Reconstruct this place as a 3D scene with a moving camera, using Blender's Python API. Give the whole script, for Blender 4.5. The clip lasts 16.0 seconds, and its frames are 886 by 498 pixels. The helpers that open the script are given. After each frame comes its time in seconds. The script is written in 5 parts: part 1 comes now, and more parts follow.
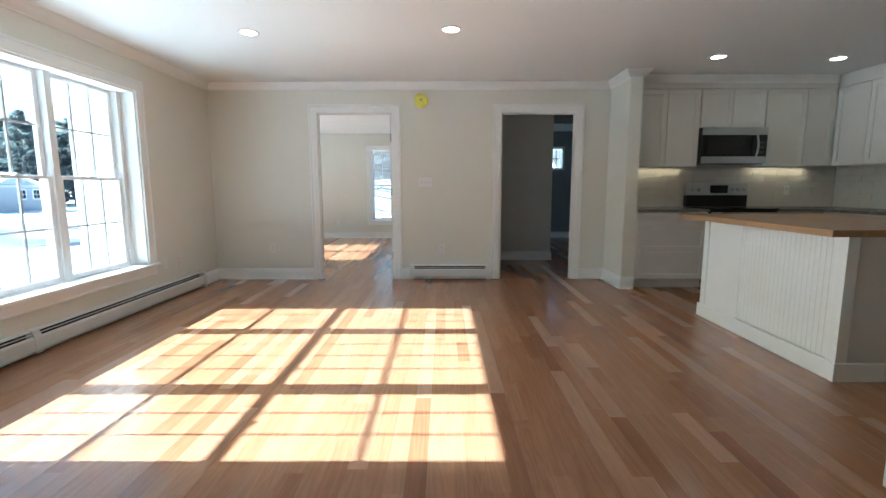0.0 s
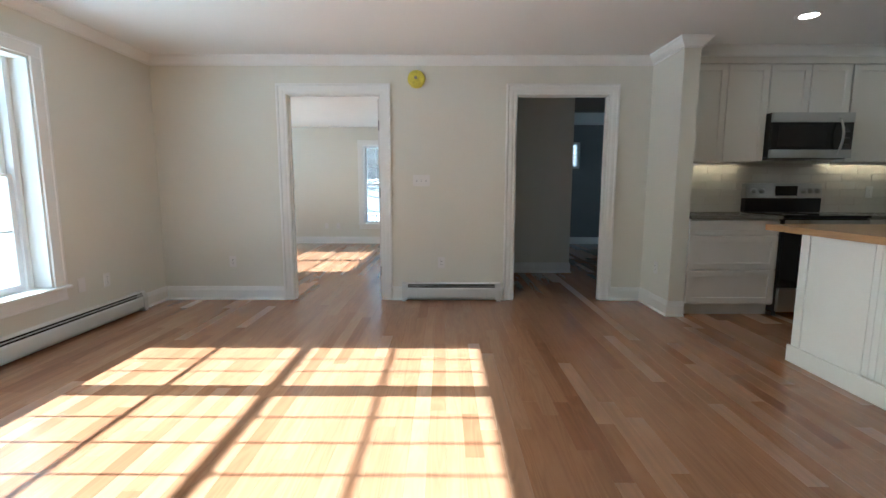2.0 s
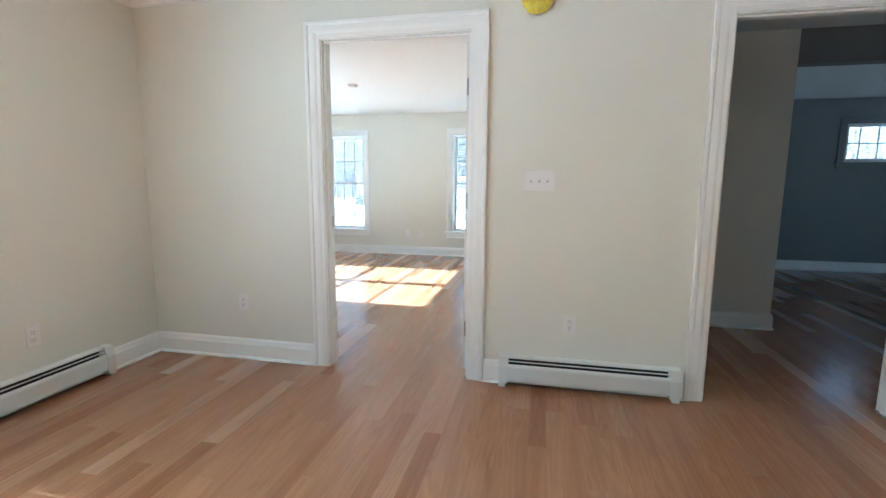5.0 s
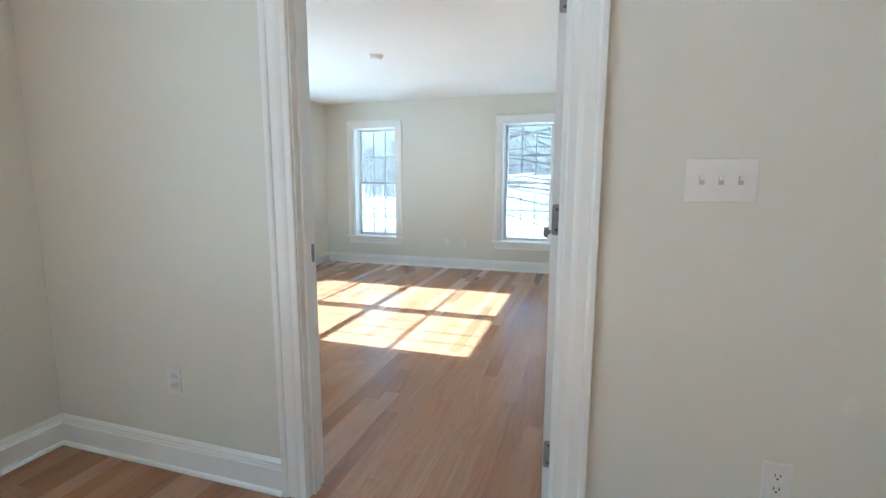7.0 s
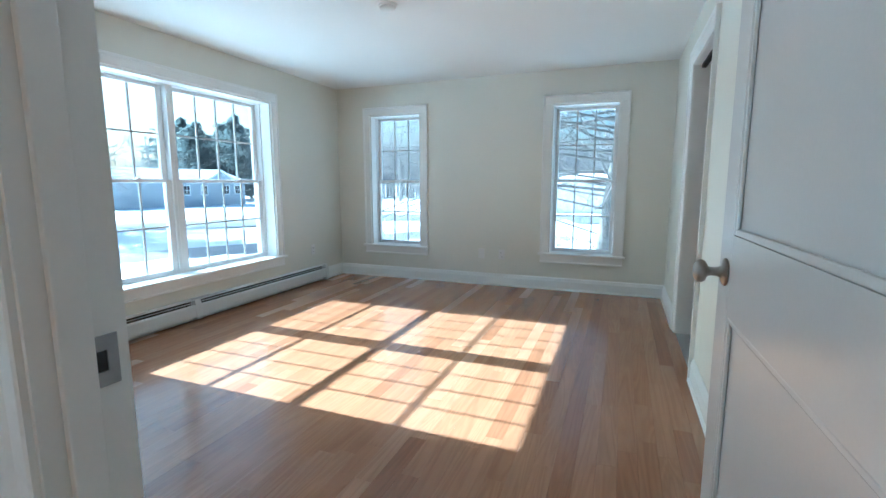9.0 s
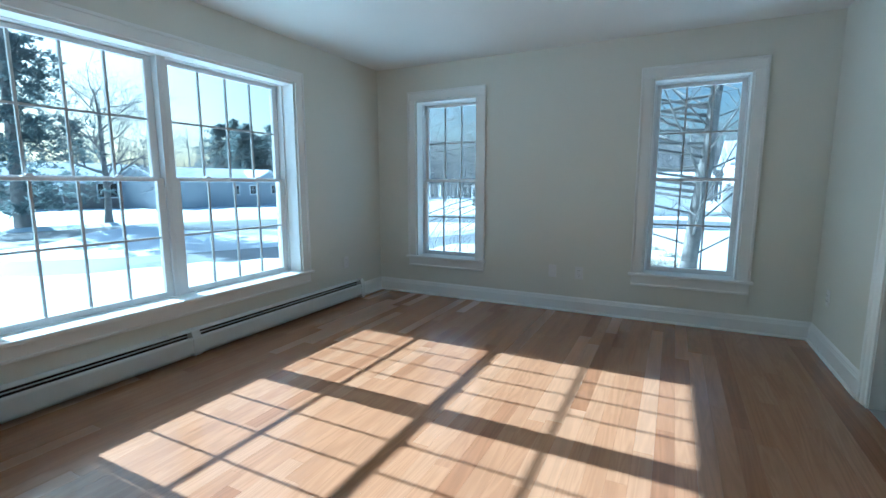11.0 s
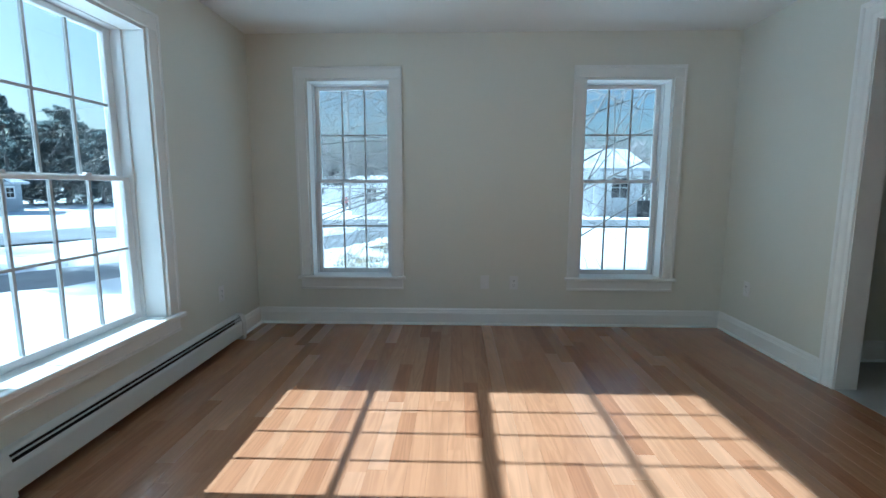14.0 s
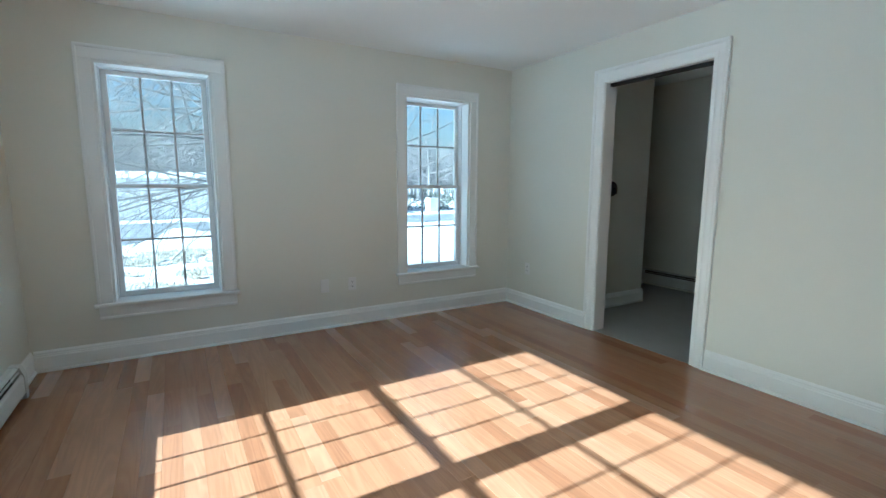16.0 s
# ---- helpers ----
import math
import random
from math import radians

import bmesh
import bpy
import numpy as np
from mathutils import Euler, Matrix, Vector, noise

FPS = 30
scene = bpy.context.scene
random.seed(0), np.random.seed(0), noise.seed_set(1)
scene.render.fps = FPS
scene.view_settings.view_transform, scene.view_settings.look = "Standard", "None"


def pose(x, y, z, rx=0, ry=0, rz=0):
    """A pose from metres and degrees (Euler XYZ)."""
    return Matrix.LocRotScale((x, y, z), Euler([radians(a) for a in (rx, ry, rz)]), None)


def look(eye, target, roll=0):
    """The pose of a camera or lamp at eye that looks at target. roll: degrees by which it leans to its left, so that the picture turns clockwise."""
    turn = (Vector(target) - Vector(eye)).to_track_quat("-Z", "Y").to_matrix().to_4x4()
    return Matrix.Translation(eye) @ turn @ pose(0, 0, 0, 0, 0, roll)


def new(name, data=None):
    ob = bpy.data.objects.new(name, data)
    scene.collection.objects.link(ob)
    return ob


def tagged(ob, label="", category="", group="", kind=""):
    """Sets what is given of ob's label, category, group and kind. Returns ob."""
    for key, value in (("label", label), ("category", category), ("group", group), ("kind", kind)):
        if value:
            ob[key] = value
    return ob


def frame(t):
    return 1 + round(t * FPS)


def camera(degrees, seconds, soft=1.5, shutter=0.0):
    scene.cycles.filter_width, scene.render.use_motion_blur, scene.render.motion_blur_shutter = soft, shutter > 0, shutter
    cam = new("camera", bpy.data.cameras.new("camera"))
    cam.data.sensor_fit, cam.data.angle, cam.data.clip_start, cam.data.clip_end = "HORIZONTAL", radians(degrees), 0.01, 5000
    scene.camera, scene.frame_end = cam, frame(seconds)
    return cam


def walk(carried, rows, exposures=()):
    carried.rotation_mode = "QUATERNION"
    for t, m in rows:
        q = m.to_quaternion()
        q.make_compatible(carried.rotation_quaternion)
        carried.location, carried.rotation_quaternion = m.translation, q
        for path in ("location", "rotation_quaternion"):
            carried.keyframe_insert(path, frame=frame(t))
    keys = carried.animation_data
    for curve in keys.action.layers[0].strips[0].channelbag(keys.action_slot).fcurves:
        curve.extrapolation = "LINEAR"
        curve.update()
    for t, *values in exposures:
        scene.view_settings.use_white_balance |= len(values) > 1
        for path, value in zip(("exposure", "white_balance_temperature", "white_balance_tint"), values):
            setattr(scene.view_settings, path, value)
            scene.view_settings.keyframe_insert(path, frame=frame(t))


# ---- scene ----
cam = camera(88.2, 16.0)
PATH = [
    (0, (0.189, -0.08, 1.155), (0.184, 1.902, 0.89), -0.1),
    (0.5, (0.172, 0.13, 1.172), (0.173, 2.112, 0.902), 0.0),
    (1, (0.185, 0.398, 1.178), (0.186, 2.379, 0.902), -0.1),
    (1.5, (0.199, 0.704, 1.169), (0.194, 2.685, 0.898), 0.1),
    (2, (0.188, 1.026, 1.155), (0.182, 3.008, 0.89), 0.1),
    (2.5, (0.194, 1.353, 1.121), (0.189, 3.337, 0.869), 0.1),
    (3, (0.217, 1.667, 1.15), (0.188, 3.649, 0.888), 0.2),
    (3.5, (0.187, 1.986, 1.178), (0.058, 3.964, 0.911), 0.3),
    (4, (0.135, 2.319, 1.187), (-0.111, 4.286, 0.917), 0.3),
    (4.5, (0.063, 2.657, 1.187), (-0.288, 4.607, 0.913), 0.3),
    (5, (-0.03, 2.986, 1.201), (-0.443, 4.923, 0.922), 0.4),
    (7.5, (-0.473, 4.569, 1.221), (-1.087, 6.451, 0.935), -0.0),
    (8, (-0.558, 4.842, 1.199), (-1.194, 6.717, 0.916), -0.1),
    (8.5, (-0.647, 5.126, 1.191), (-1.312, 6.991, 0.907), -0.1),
    (9, (-0.75, 5.39, 1.181), (-1.469, 7.235, 0.899), -0.1),
    (9.5, (-0.879, 5.629, 1.178), (-1.662, 7.448, 0.899), -0.0),
    (10, (-0.984, 5.891, 1.189), (-1.876, 7.658, 0.905), -0.1),
    (12.5, (-1.9, 6.633, 1.157), (-2.755, 8.42, 0.885), 0.3),
    (13, (-2.124, 6.685, 1.177), (-2.767, 8.56, 0.906), 0.4),
    (13.5, (-2.368, 6.68, 1.193), (-2.718, 8.631, 0.921), 0.4),
    (14, (-2.506, 6.739, 1.17), (-2.564, 8.719, 0.898), 0.1),
    (14.5, (-2.668, 6.799, 1.217), (-2.443, 8.766, 0.928), 0.2),
    (15, (-2.884, 6.804, 1.203), (-2.38, 8.72, 0.932), 0.2),
    (15.5, (-3.134, 6.763, 1.178), (-2.345, 8.583, 0.923), 0.0),
    (16, (-3.33, 6.724, 1.235), (-2.327, 8.432, 0.955), 0.3),
]
walk(cam, [(t, look(eye, target, roll)) for t, eye, target, roll in PATH],
     exposures=[(0.0, 2.77, 5230, 0), (2.5, 2.72, 5200, 0), (5.0, 3.28, 5020, -3), (7.5, 2.87, 4850, -4), (9.0, 2.4, 4650, -6), (10.0, 1.97, 4470, -8), (12.5, 1.6, 4480, -9), (13.5, 1.63, 4660, -6), (14.5, 1.73, 4790, -5), (16.0, 2.05, 4850, -6)])

# ---------------------------------------------------------------- light
SUN_EL, SLOPE = 31.05, 0.0
sun_data = bpy.data.lights.new("sun", "SUN")
sun_data.energy, sun_data.angle, sun_data.color = 5.0, radians(0.55), (1.0, 0.99, 0.975)
sun_lamp = new("sun", sun_data)
sun_lamp.matrix_world = look((-math.cos(radians(SUN_EL)) * 60, SLOPE * 60, math.sin(radians(SUN_EL)) * 60), (0, 0, 0))
world = bpy.data.worlds.new("winter_sky")
scene.world = world
world.use_nodes = True
wn = world.node_tree
sky = wn.nodes.new("ShaderNodeTexSky")
sky.sky_type, sky.sun_disc = "NISHITA", False
sky.air_density, sky.dust_density, sky.ozone_density = 1.0, 3.2, 0.9
sky.sun_elevation, sky.sun_rotation = radians(SUN_EL), radians(270)
wn.nodes["Background"].inputs[1].default_value = 0.056
wn.links.new(sky.outputs[0], wn.nodes["Background"].inputs[0])


# ---------------------------------------------------------------- materials
def material(name, color, rough=0.5, metal=0.0, vary=0.06, scale=3.0, fine=60.0, bump=0.0, coat=0.0, spec=0.5, emit=None, power=0.0, tint=None):
    """A painted or plain surface with variation at two scales and a fine relief."""
    m = bpy.data.materials.new(name)
    m.use_nodes = True
    nt = m.node_tree
    b = nt.nodes["Principled BSDF"]
    b.inputs["Roughness"].default_value = rough
    b.inputs["Metallic"].default_value = metal
    b.inputs["Coat Weight"].default_value = coat
    b.inputs["Specular IOR Level"].default_value = spec
    geo = nt.nodes.new("ShaderNodeNewGeometry")
    n1, n2 = nt.nodes.new("ShaderNodeTexNoise"), nt.nodes.new("ShaderNodeTexNoise")
    n1.inputs["Scale"].default_value, n1.inputs["Detail"].default_value = scale, 3
    n2.inputs["Scale"].default_value, n2.inputs["Detail"].default_value = fine, 4
    for n in (n1, n2):
        nt.links.new(geo.outputs["Position"], n.inputs["Vector"])
    both = nt.nodes.new("ShaderNodeMath")
    both.operation = "MULTIPLY_ADD"
    nt.links.new(n2.outputs[0], both.inputs[0])
    both.inputs[1].default_value = 0.45
    nt.links.new(n1.outputs[0], both.inputs[2])
    ramp = nt.nodes.new("ShaderNodeMapRange")
    ramp.inputs[1].default_value, ramp.inputs[2].default_value = 0.45, 1.0
    nt.links.new(both.outputs[0], ramp.inputs[0])
    mix = nt.nodes.new("ShaderNodeMix")
    mix.data_type = "RGBA"
    other = tint or tuple(c * (1 - 2 * vary) for c in color)
    mix.inputs[6].default_value = (*other, 1)
    mix.inputs[7].default_value = (*[min(1, c * (1 + vary)) for c in color], 1)
    nt.links.new(ramp.outputs[0], mix.inputs[0])
    nt.links.new(mix.outputs[2], b.inputs["Base Color"])
    if bump:
        bp = nt.nodes.new("ShaderNodeBump")
        bp.inputs["Strength"].default_value, bp.inputs["Distance"].default_value = bump, 0.004
        nt.links.new(n2.outputs[0], bp.inputs["Height"])
        nt.links.new(bp.outputs[0], b.inputs["Normal"])
    rr = nt.nodes.new("ShaderNodeMapRange")
    rr.inputs[3].default_value, rr.inputs[4].default_value = max(0.02, rough - 0.05), min(1, rough + 0.07)
    nt.links.new(n1.outputs[0], rr.inputs[0])
    nt.links.new(rr.outputs[0], b.inputs["Roughness"])
    if emit:
        b.inputs["Emission Color"].default_value, b.inputs["Emission Strength"].default_value = (*emit, 1), power
    return m


def wood(name, dark, mid, light, rough, coat, by_island, along="y", size=1.0):
    """Timber with grain along one axis; each board takes its own tone."""
    m = bpy.data.materials.new(name)
    m.use_nodes = True
    nt, L = m.node_tree, m.node_tree.links
    b = nt.nodes["Principled BSDF"]
    geo, info = nt.nodes.new("ShaderNodeNewGeometry"), nt.nodes.new("ShaderNodeObjectInfo")
    rnd = geo.outputs["Random Per Island"] if by_island else info.outputs["Random"]
    jump = nt.nodes.new("ShaderNodeVectorMath")
    jump.operation = "SCALE"
    jump.inputs[0].default_value = (31.0, 47.0, 13.0)
    L.new(rnd, jump.inputs["Scale"])
    add = nt.nodes.new("ShaderNodeVectorMath")
    L.new(geo.outputs["Position"], add.inputs[0])
    L.new(jump.outputs[0], add.inputs[1])
    scl = nt.nodes.new("ShaderNodeVectorMath")
    scl.operation = "MULTIPLY"
    scl.inputs[1].default_value = {"y": (1, 0.07, 1), "x": (0.07, 1, 1), "z": (1, 1, 0.07)}[along]
    L.new(add.outputs[0], scl.inputs[0])
    grain, streak, cathedral = (nt.nodes.new("ShaderNodeTexNoise") for _ in range(3))
    for n, s, d, dist in ((grain, 170 * size, 4, 0.3), (streak, 19 * size, 3, 0.6), (cathedral, 8 * size, 2, 1.2)):
        n.inputs["Scale"].default_value, n.inputs["Detail"].default_value, n.inputs["Distortion"].default_value = s, d, dist
        L.new(scl.outputs[0], n.inputs["Vector"])
    rings = nt.nodes.new("ShaderNodeMath")
    rings.operation = "SINE"
    mul = nt.nodes.new("ShaderNodeMath")
    mul.operation = "MULTIPLY"
    mul.inputs[1].default_value = 55.0
    L.new(cathedral.outputs[0], mul.inputs[0])
    L.new(mul.outputs[0], rings.inputs[0])
    ramp = nt.nodes.new("ShaderNodeValToRGB")
    e = ramp.color_ramp.elements
    e[0].position, e[0].color = 0.0, (*dark, 1)
    e[1].position, e[1].color = 1.0, (*light, 1)
    q = e.new(0.17)
    q.color = (*[0.3 * a + 0.7 * c for a, c in zip(dark, mid)], 1)
    q = e.new(0.6)
    q.color = (*mid, 1)
    L.new(rnd, ramp.inputs[0])
    total = None
    for out, w in ((grain.outputs[0], 0.17), (streak.outputs[0], 0.30), (rings.outputs[0], 0.07)):
        k = nt.nodes.new("ShaderNodeMath")
        k.operation = "MULTIPLY_ADD"
        k.inputs[1].default_value = w
        L.new(out, k.inputs[0])
        if total:
            L.new(total, k.inputs[2])
        else:
            k.inputs[2].default_value = 0.77
        total = k.outputs[0]
    shade = nt.nodes.new("ShaderNodeMix")
    shade.data_type, shade.blend_type = "RGBA", "MULTIPLY"
    shade.inputs[0].default_value = 1.0
    L.new(ramp.outputs[0], shade.inputs[6])
    L.new(total, shade.inputs[7])
    L.new(shade.outputs[2], b.inputs["Base Color"])
    b.inputs["Roughness"].default_value, b.inputs["Specular IOR Level"].default_value = rough, 0.36
    rr = nt.nodes.new("ShaderNodeMapRange")
    rr.inputs[3].default_value, rr.inputs[4].default_value = rough - 0.01, rough + 0.03
    L.new(rnd, rr.inputs[0])
    L.new(rr.outputs[0], b.inputs["Roughness"])
    b.inputs["Coat Weight"].default_value, b.inputs["Coat Roughness"].default_value = coat, 0.13
    bp = nt.nodes.new("ShaderNodeBump")
    bp.inputs["Strength"].default_value, bp.inputs["Distance"].default_value = 0.12, 0.002
    L.new(grain.outputs[0], bp.inputs["Height"])
    L.new(bp.outputs[0], b.inputs["Normal"])
    return m


def clear_glass(name, tone=(0.93, 0.97, 0.97)):
    m = bpy.data.materials.new(name)
    m.use_nodes = True
    nt = m.node_tree
    nt.nodes.remove(nt.nodes["Principled BSDF"])
    t, g, f, x, w, k = (nt.nodes.new(k) for k in ("ShaderNodeBsdfTransparent", "ShaderNodeBsdfGlossy", "ShaderNodeLayerWeight", "ShaderNodeMixShader", "ShaderNodeMath", "ShaderNodeMath"))
    t.inputs[0].default_value = (*tone, 1)
    g.inputs["Roughness"].default_value = 0.02
    f.inputs[0].default_value = 0.5
    w.operation, w.inputs[1].default_value = "POWER", 5.0
    k.operation, k.inputs[1].default_value, k.inputs[2].default_value = "MULTIPLY_ADD", 0.5, 0.025
    nt.links.new(f.outputs["Facing"], w.inputs[0])
    nt.links.new(w.outputs[0], k.inputs[0])
    nt.links.new(k.outputs[0], x.inputs[0])
    nt.links.new(t.outputs[0], x.inputs[1])
    nt.links.new(g.outputs[0], x.inputs[2])
    nt.links.new(x.outputs[0], nt.nodes["Material Output"].inputs[0])
    return m


PAINT = material("greige_wall_paint", (0.765, 0.768, 0.692), 0.43, vary=0.02, scale=0.9, fine=240, bump=0.05)
SLATE = material("slate_wall_paint", (0.19, 0.205, 0.20), 0.6, vary=0.02, scale=0.9, fine=240, bump=0.05)
CEIL = material("ceiling_paint", (0.85, 0.875, 0.865), 0.8, vary=0.015, scale=0.8, fine=200, bump=0.05)
TRIM = material("white_trim_paint", (0.87, 0.885, 0.865), 0.33, vary=0.015, scale=2.0, fine=120, bump=0.03)
DOORW = material("white_door_paint", (0.80, 0.80, 0.79), 0.22, vary=0.015, scale=2.0, fine=120, bump=0.03)
VINYL = material("white_vinyl", (0.80, 0.81, 0.81), 0.3, vary=0.01)
CAB = material("white_cabinet_paint", (0.74, 0.725, 0.68), 0.38, vary=0.02, scale=1.5, fine=90, bump=0.02)
HEAT = material("heater_enamel", (0.74, 0.76, 0.74), 0.35, vary=0.02, scale=4)
DARK = material("dark_void", (0.012, 0.012, 0.013), 0.7)
FIN = material("heater_fins", (0.10, 0.10, 0.10), 0.5, metal=0.6)
NICKEL = material("brushed_nickel", (0.36, 0.34, 0.31), 0.3, metal=1.0, vary=0.08, fine=300)
ZINC = material("zinc_hinge", (0.34, 0.345, 0.35), 0.38, metal=0.85, vary=0.08, fine=200)
STEEL = material("stainless_steel", (0.52, 0.52, 0.51), 0.28, metal=1.0, vary=0.05, fine=400)
BLACKGLASS = material("black_glass", (0.010, 0.010, 0.012), 0.07, vary=0.02)
BLACK = material("black_enamel", (0.015, 0.015, 0.016), 0.3, vary=0.05)
STONE = material("grey_quartz", (0.22, 0.21, 0.195), 0.25, vary=0.12, scale=14, fine=140)
TILE = material("glazed_tile", (0.70, 0.68, 0.63), 0.16, vary=0.03, scale=5)
GROUT = material("grout", (0.52, 0.50, 0.46), 0.85, vary=0.05)
PLASTIC = material("white_plastic", (0.82, 0.82, 0.80), 0.35, vary=0.01)
YELLOW = material("yellow_film", (0.80, 0.72, 0.09), 0.3, vary=0.12, scale=25)
BATHFLOOR = material("grey_bath_tile", (0.40, 0.40, 0.39), 0.4, vary=0.06, scale=4)
GLASS = clear_glass("window_glass")
LAMPGLOW = material("lamp_glow", (0.9, 0.88, 0.8), 0.5, emit=(1.0, 0.86, 0.66), power=6.0)
STRIPGLOW = material("led_glow", (0.9, 0.88, 0.8), 0.5, emit=(1.0, 0.74, 0.43), power=2.4)
OAK_D, OAK_M, OAK_L = (0.268, 0.121, 0.057), (0.366, 0.188, 0.096), (0.398, 0.220, 0.121)
OAK = wood("oak_floor", OAK_D, OAK_M, OAK_L, 0.25, 0.30, False)
OAK_ALL = wood("oak_floor_joined", OAK_D, OAK_M, OAK_L, 0.25, 0.30, True)
BUTCHER = wood("butcher_block", (0.30, 0.165, 0.075), (0.40, 0.245, 0.122), (0.48, 0.315, 0.168), 0.34, 0.1, True, along="y")
CONCRETE = material("concrete_footing", (0.33, 0.32, 0.30), 0.8, vary=0.1, scale=4, fine=30, bump=0.3)
SNOW = material("snow", (0.86, 0.88, 0.91), 0.75, vary=0.03, scale=0.25, fine=3.0, bump=0.6)
ASPHALT = material("wet_asphalt", (0.075, 0.08, 0.088), 0.55, vary=0.25, scale=0.5, fine=8, tint=(0.30, 0.31, 0.33))
GRASS = material("dead_grass", (0.30, 0.25, 0.15), 0.9, vary=0.3, scale=2.0, fine=20, tint=(0.6, 0.6, 0.58), bump=0.5)
BARK = material("bark", (0.27, 0.25, 0.235), 0.9, vary=0.25, scale=6, fine=40, bump=0.8)
# needle colour is lifted towards pale blue to stand in for distant haze
NEEDLE = material("hazed_pine_needles", (0.15, 0.18, 0.19), 0.8, vary=0.35, scale=1.5, fine=12)
nn = NEEDLE.node_tree
thin, blend_n = nn.nodes.new("ShaderNodeBsdfTranslucent"), nn.nodes.new("ShaderNodeMixShader")
thin.inputs[0].default_value = (0.17, 0.21, 0.21, 1)
blend_n.inputs[0].default_value = 0.55
nn.links.new(nn.nodes["Principled BSDF"].outputs[0], blend_n.inputs[1])
nn.links.new(thin.outputs[0], blend_n.inputs[2])
nn.links.new(blend_n.outputs[0], nn.nodes["Material Output"].inputs[0])
SIDING_W = material("white_siding", (0.78, 0.78, 0.77), 0.6, vary=0.03)
SIDING_G = material("grey_siding", (0.36, 0.39, 0.42), 0.65, vary=0.05)
SIDING_B = material("brown_siding", (0.22, 0.20, 0.19), 0.7, vary=0.1)
SHINGLE = material("dark_shingles", (0.07, 0.07, 0.075), 0.85, vary=0.2, fine=15)
# bark colour made greyer and cooler to carry the haze over distant trees
HAZED_TWIGS = material("hazed_twigs", (0.27, 0.26, 0.265), 0.9, vary=0.2, scale=0.3, fine=4)
ROOF_G = material("grey_shingles", (0.30, 0.31, 0.33), 0.85, vary=0.2, scale=0.8, fine=15, tint=(0.7, 0.72, 0.75))
SIGN_RED = material("red_sign", (0.60, 0.10, 0.10), 0.45)
STEEL_POST = material("galvanised_post", (0.4, 0.41, 0.42), 0.5, 0.6)
# white grilles against a bright sky, their backlit shade set as grey colour
DIMMED_WHITE = material("dimmed_white", (0.50, 0.51, 0.51), 0.45, vary=0.02)
HEDGE = material("hedge_leaves", (0.07, 0.09, 0.045), 0.8, vary=0.4, scale=4, fine=20)


# ---------------------------------------------------------------- builders
def box(bm, x0, x1, y0, y1, z0, z1, bevel=0.0, segments=2):
    r = bmesh.ops.create_cube(bm, size=1.0)
    vs = r["verts"]
    for v in vs:
        v.co = Vector(((x0 + x1) / 2 + v.co.x * (x1 - x0), (y0 + y1) / 2 + v.co.y * (y1 - y0), (z0 + z1) / 2 + v.co.z * (z1 - z0)))
    if bevel:
        edges = list({e for v in vs for e in v.link_edges})
        bmesh.ops.bevel(bm, geom=edges, offset=bevel, segments=segments, affect="EDGES", profile=0.5)
    return bm


def boxed(*a, bevel=0.0, segments=2):
    return box(bmesh.new(), *a, bevel=bevel, segments=segments)


def lathe(bm, outline, m=Matrix(), steps=24):
    """Turns an outline of (radius, height) round the local z."""
    rings = []
    for r, h in outline:
        rings.append([bm.verts.new(m @ Vector((r * math.cos(2 * math.pi * i / steps), r * math.sin(2 * math.pi * i / steps), h))) for i in range(steps)])
    for a, b in zip(rings, rings[1:]):
        for i in range(steps):
            bm.faces.new((a[i], a[(i + 1) % steps], b[(i + 1) % steps], b[i]))
    bm.faces.new(rings[0][::-1])
    bm.faces.new(rings[-1])
    return bm


def sweep(bm, section, p, q, side):
    """Runs a section of (out, up) from p to q; out goes along side."""
    p, q, side = Vector(p), Vector(q), Vector(side).normalized()
    up = Vector((0, 0, 1))
    ends = [[bm.verts.new(o + side * s + up * u) for s, u in section] for o in (p, q)]
    n = len(section)
    for i in range(n):
        bm.faces.new((ends[0][i], ends[0][(i + 1) % n], ends[1][(i + 1) % n], ends[1][i]))
    bm.faces.new(ends[0][::-1])
    bm.faces.new(ends[1])
    bmesh.ops.recalc_face_normals(bm, faces=bm.faces)
    return bm


def run(bm, section, p, q, u, v, m0=0.0, m1=0.0):
    """Runs a section of (a, b) from p to q, a along u and b along v; m0, m1 mitre its ends by b (or by a, where v is up)."""
    p, q, u, v = Vector(p), Vector(q), Vector(u), Vector(v)
    d = (q - p).normalized()
    ends = []
    for o, k in ((p, -m0), (q, m1)):
        ends.append([bm.verts.new(o + u * a + v * b + d * (k * (a if abs(v.z) > 0.5 and abs(d.z) < 0.5 and m0 > -9 and section[0][1] == 0 else b))) for a, b in section])
    n = len(section)
    for i in range(n):
        bm.faces.new((ends[0][i], ends[0][(i + 1) % n], ends[1][(i + 1) % n], ends[1][i]))
    bm.faces.new(ends[0][::-1])
    bm.faces.new(ends[1])
    return bm


def part(name, bm, mat, parent=None, label="", smooth=False, m=None):
    me = bpy.data.meshes.new(name)
    bmesh.ops.recalc_face_normals(bm, faces=bm.faces)
    if smooth:
        for f in bm.faces:
            f.smooth = True
    bm.to_mesh(me)
    bm.free()
    me.materials.append(mat)
    ob = new(name, me)
    if parent:
        ob.parent = parent
    if m is not None:
        ob.matrix_local = m
    if label:
        tagged(ob, label)
    return ob


def thing(name, label, category, m=Matrix(), group="", kind=""):
    ob = new(name)
    ob.empty_display_size = 0.1
    ob.matrix_world = m
    return tagged(ob, label, category, group, kind)


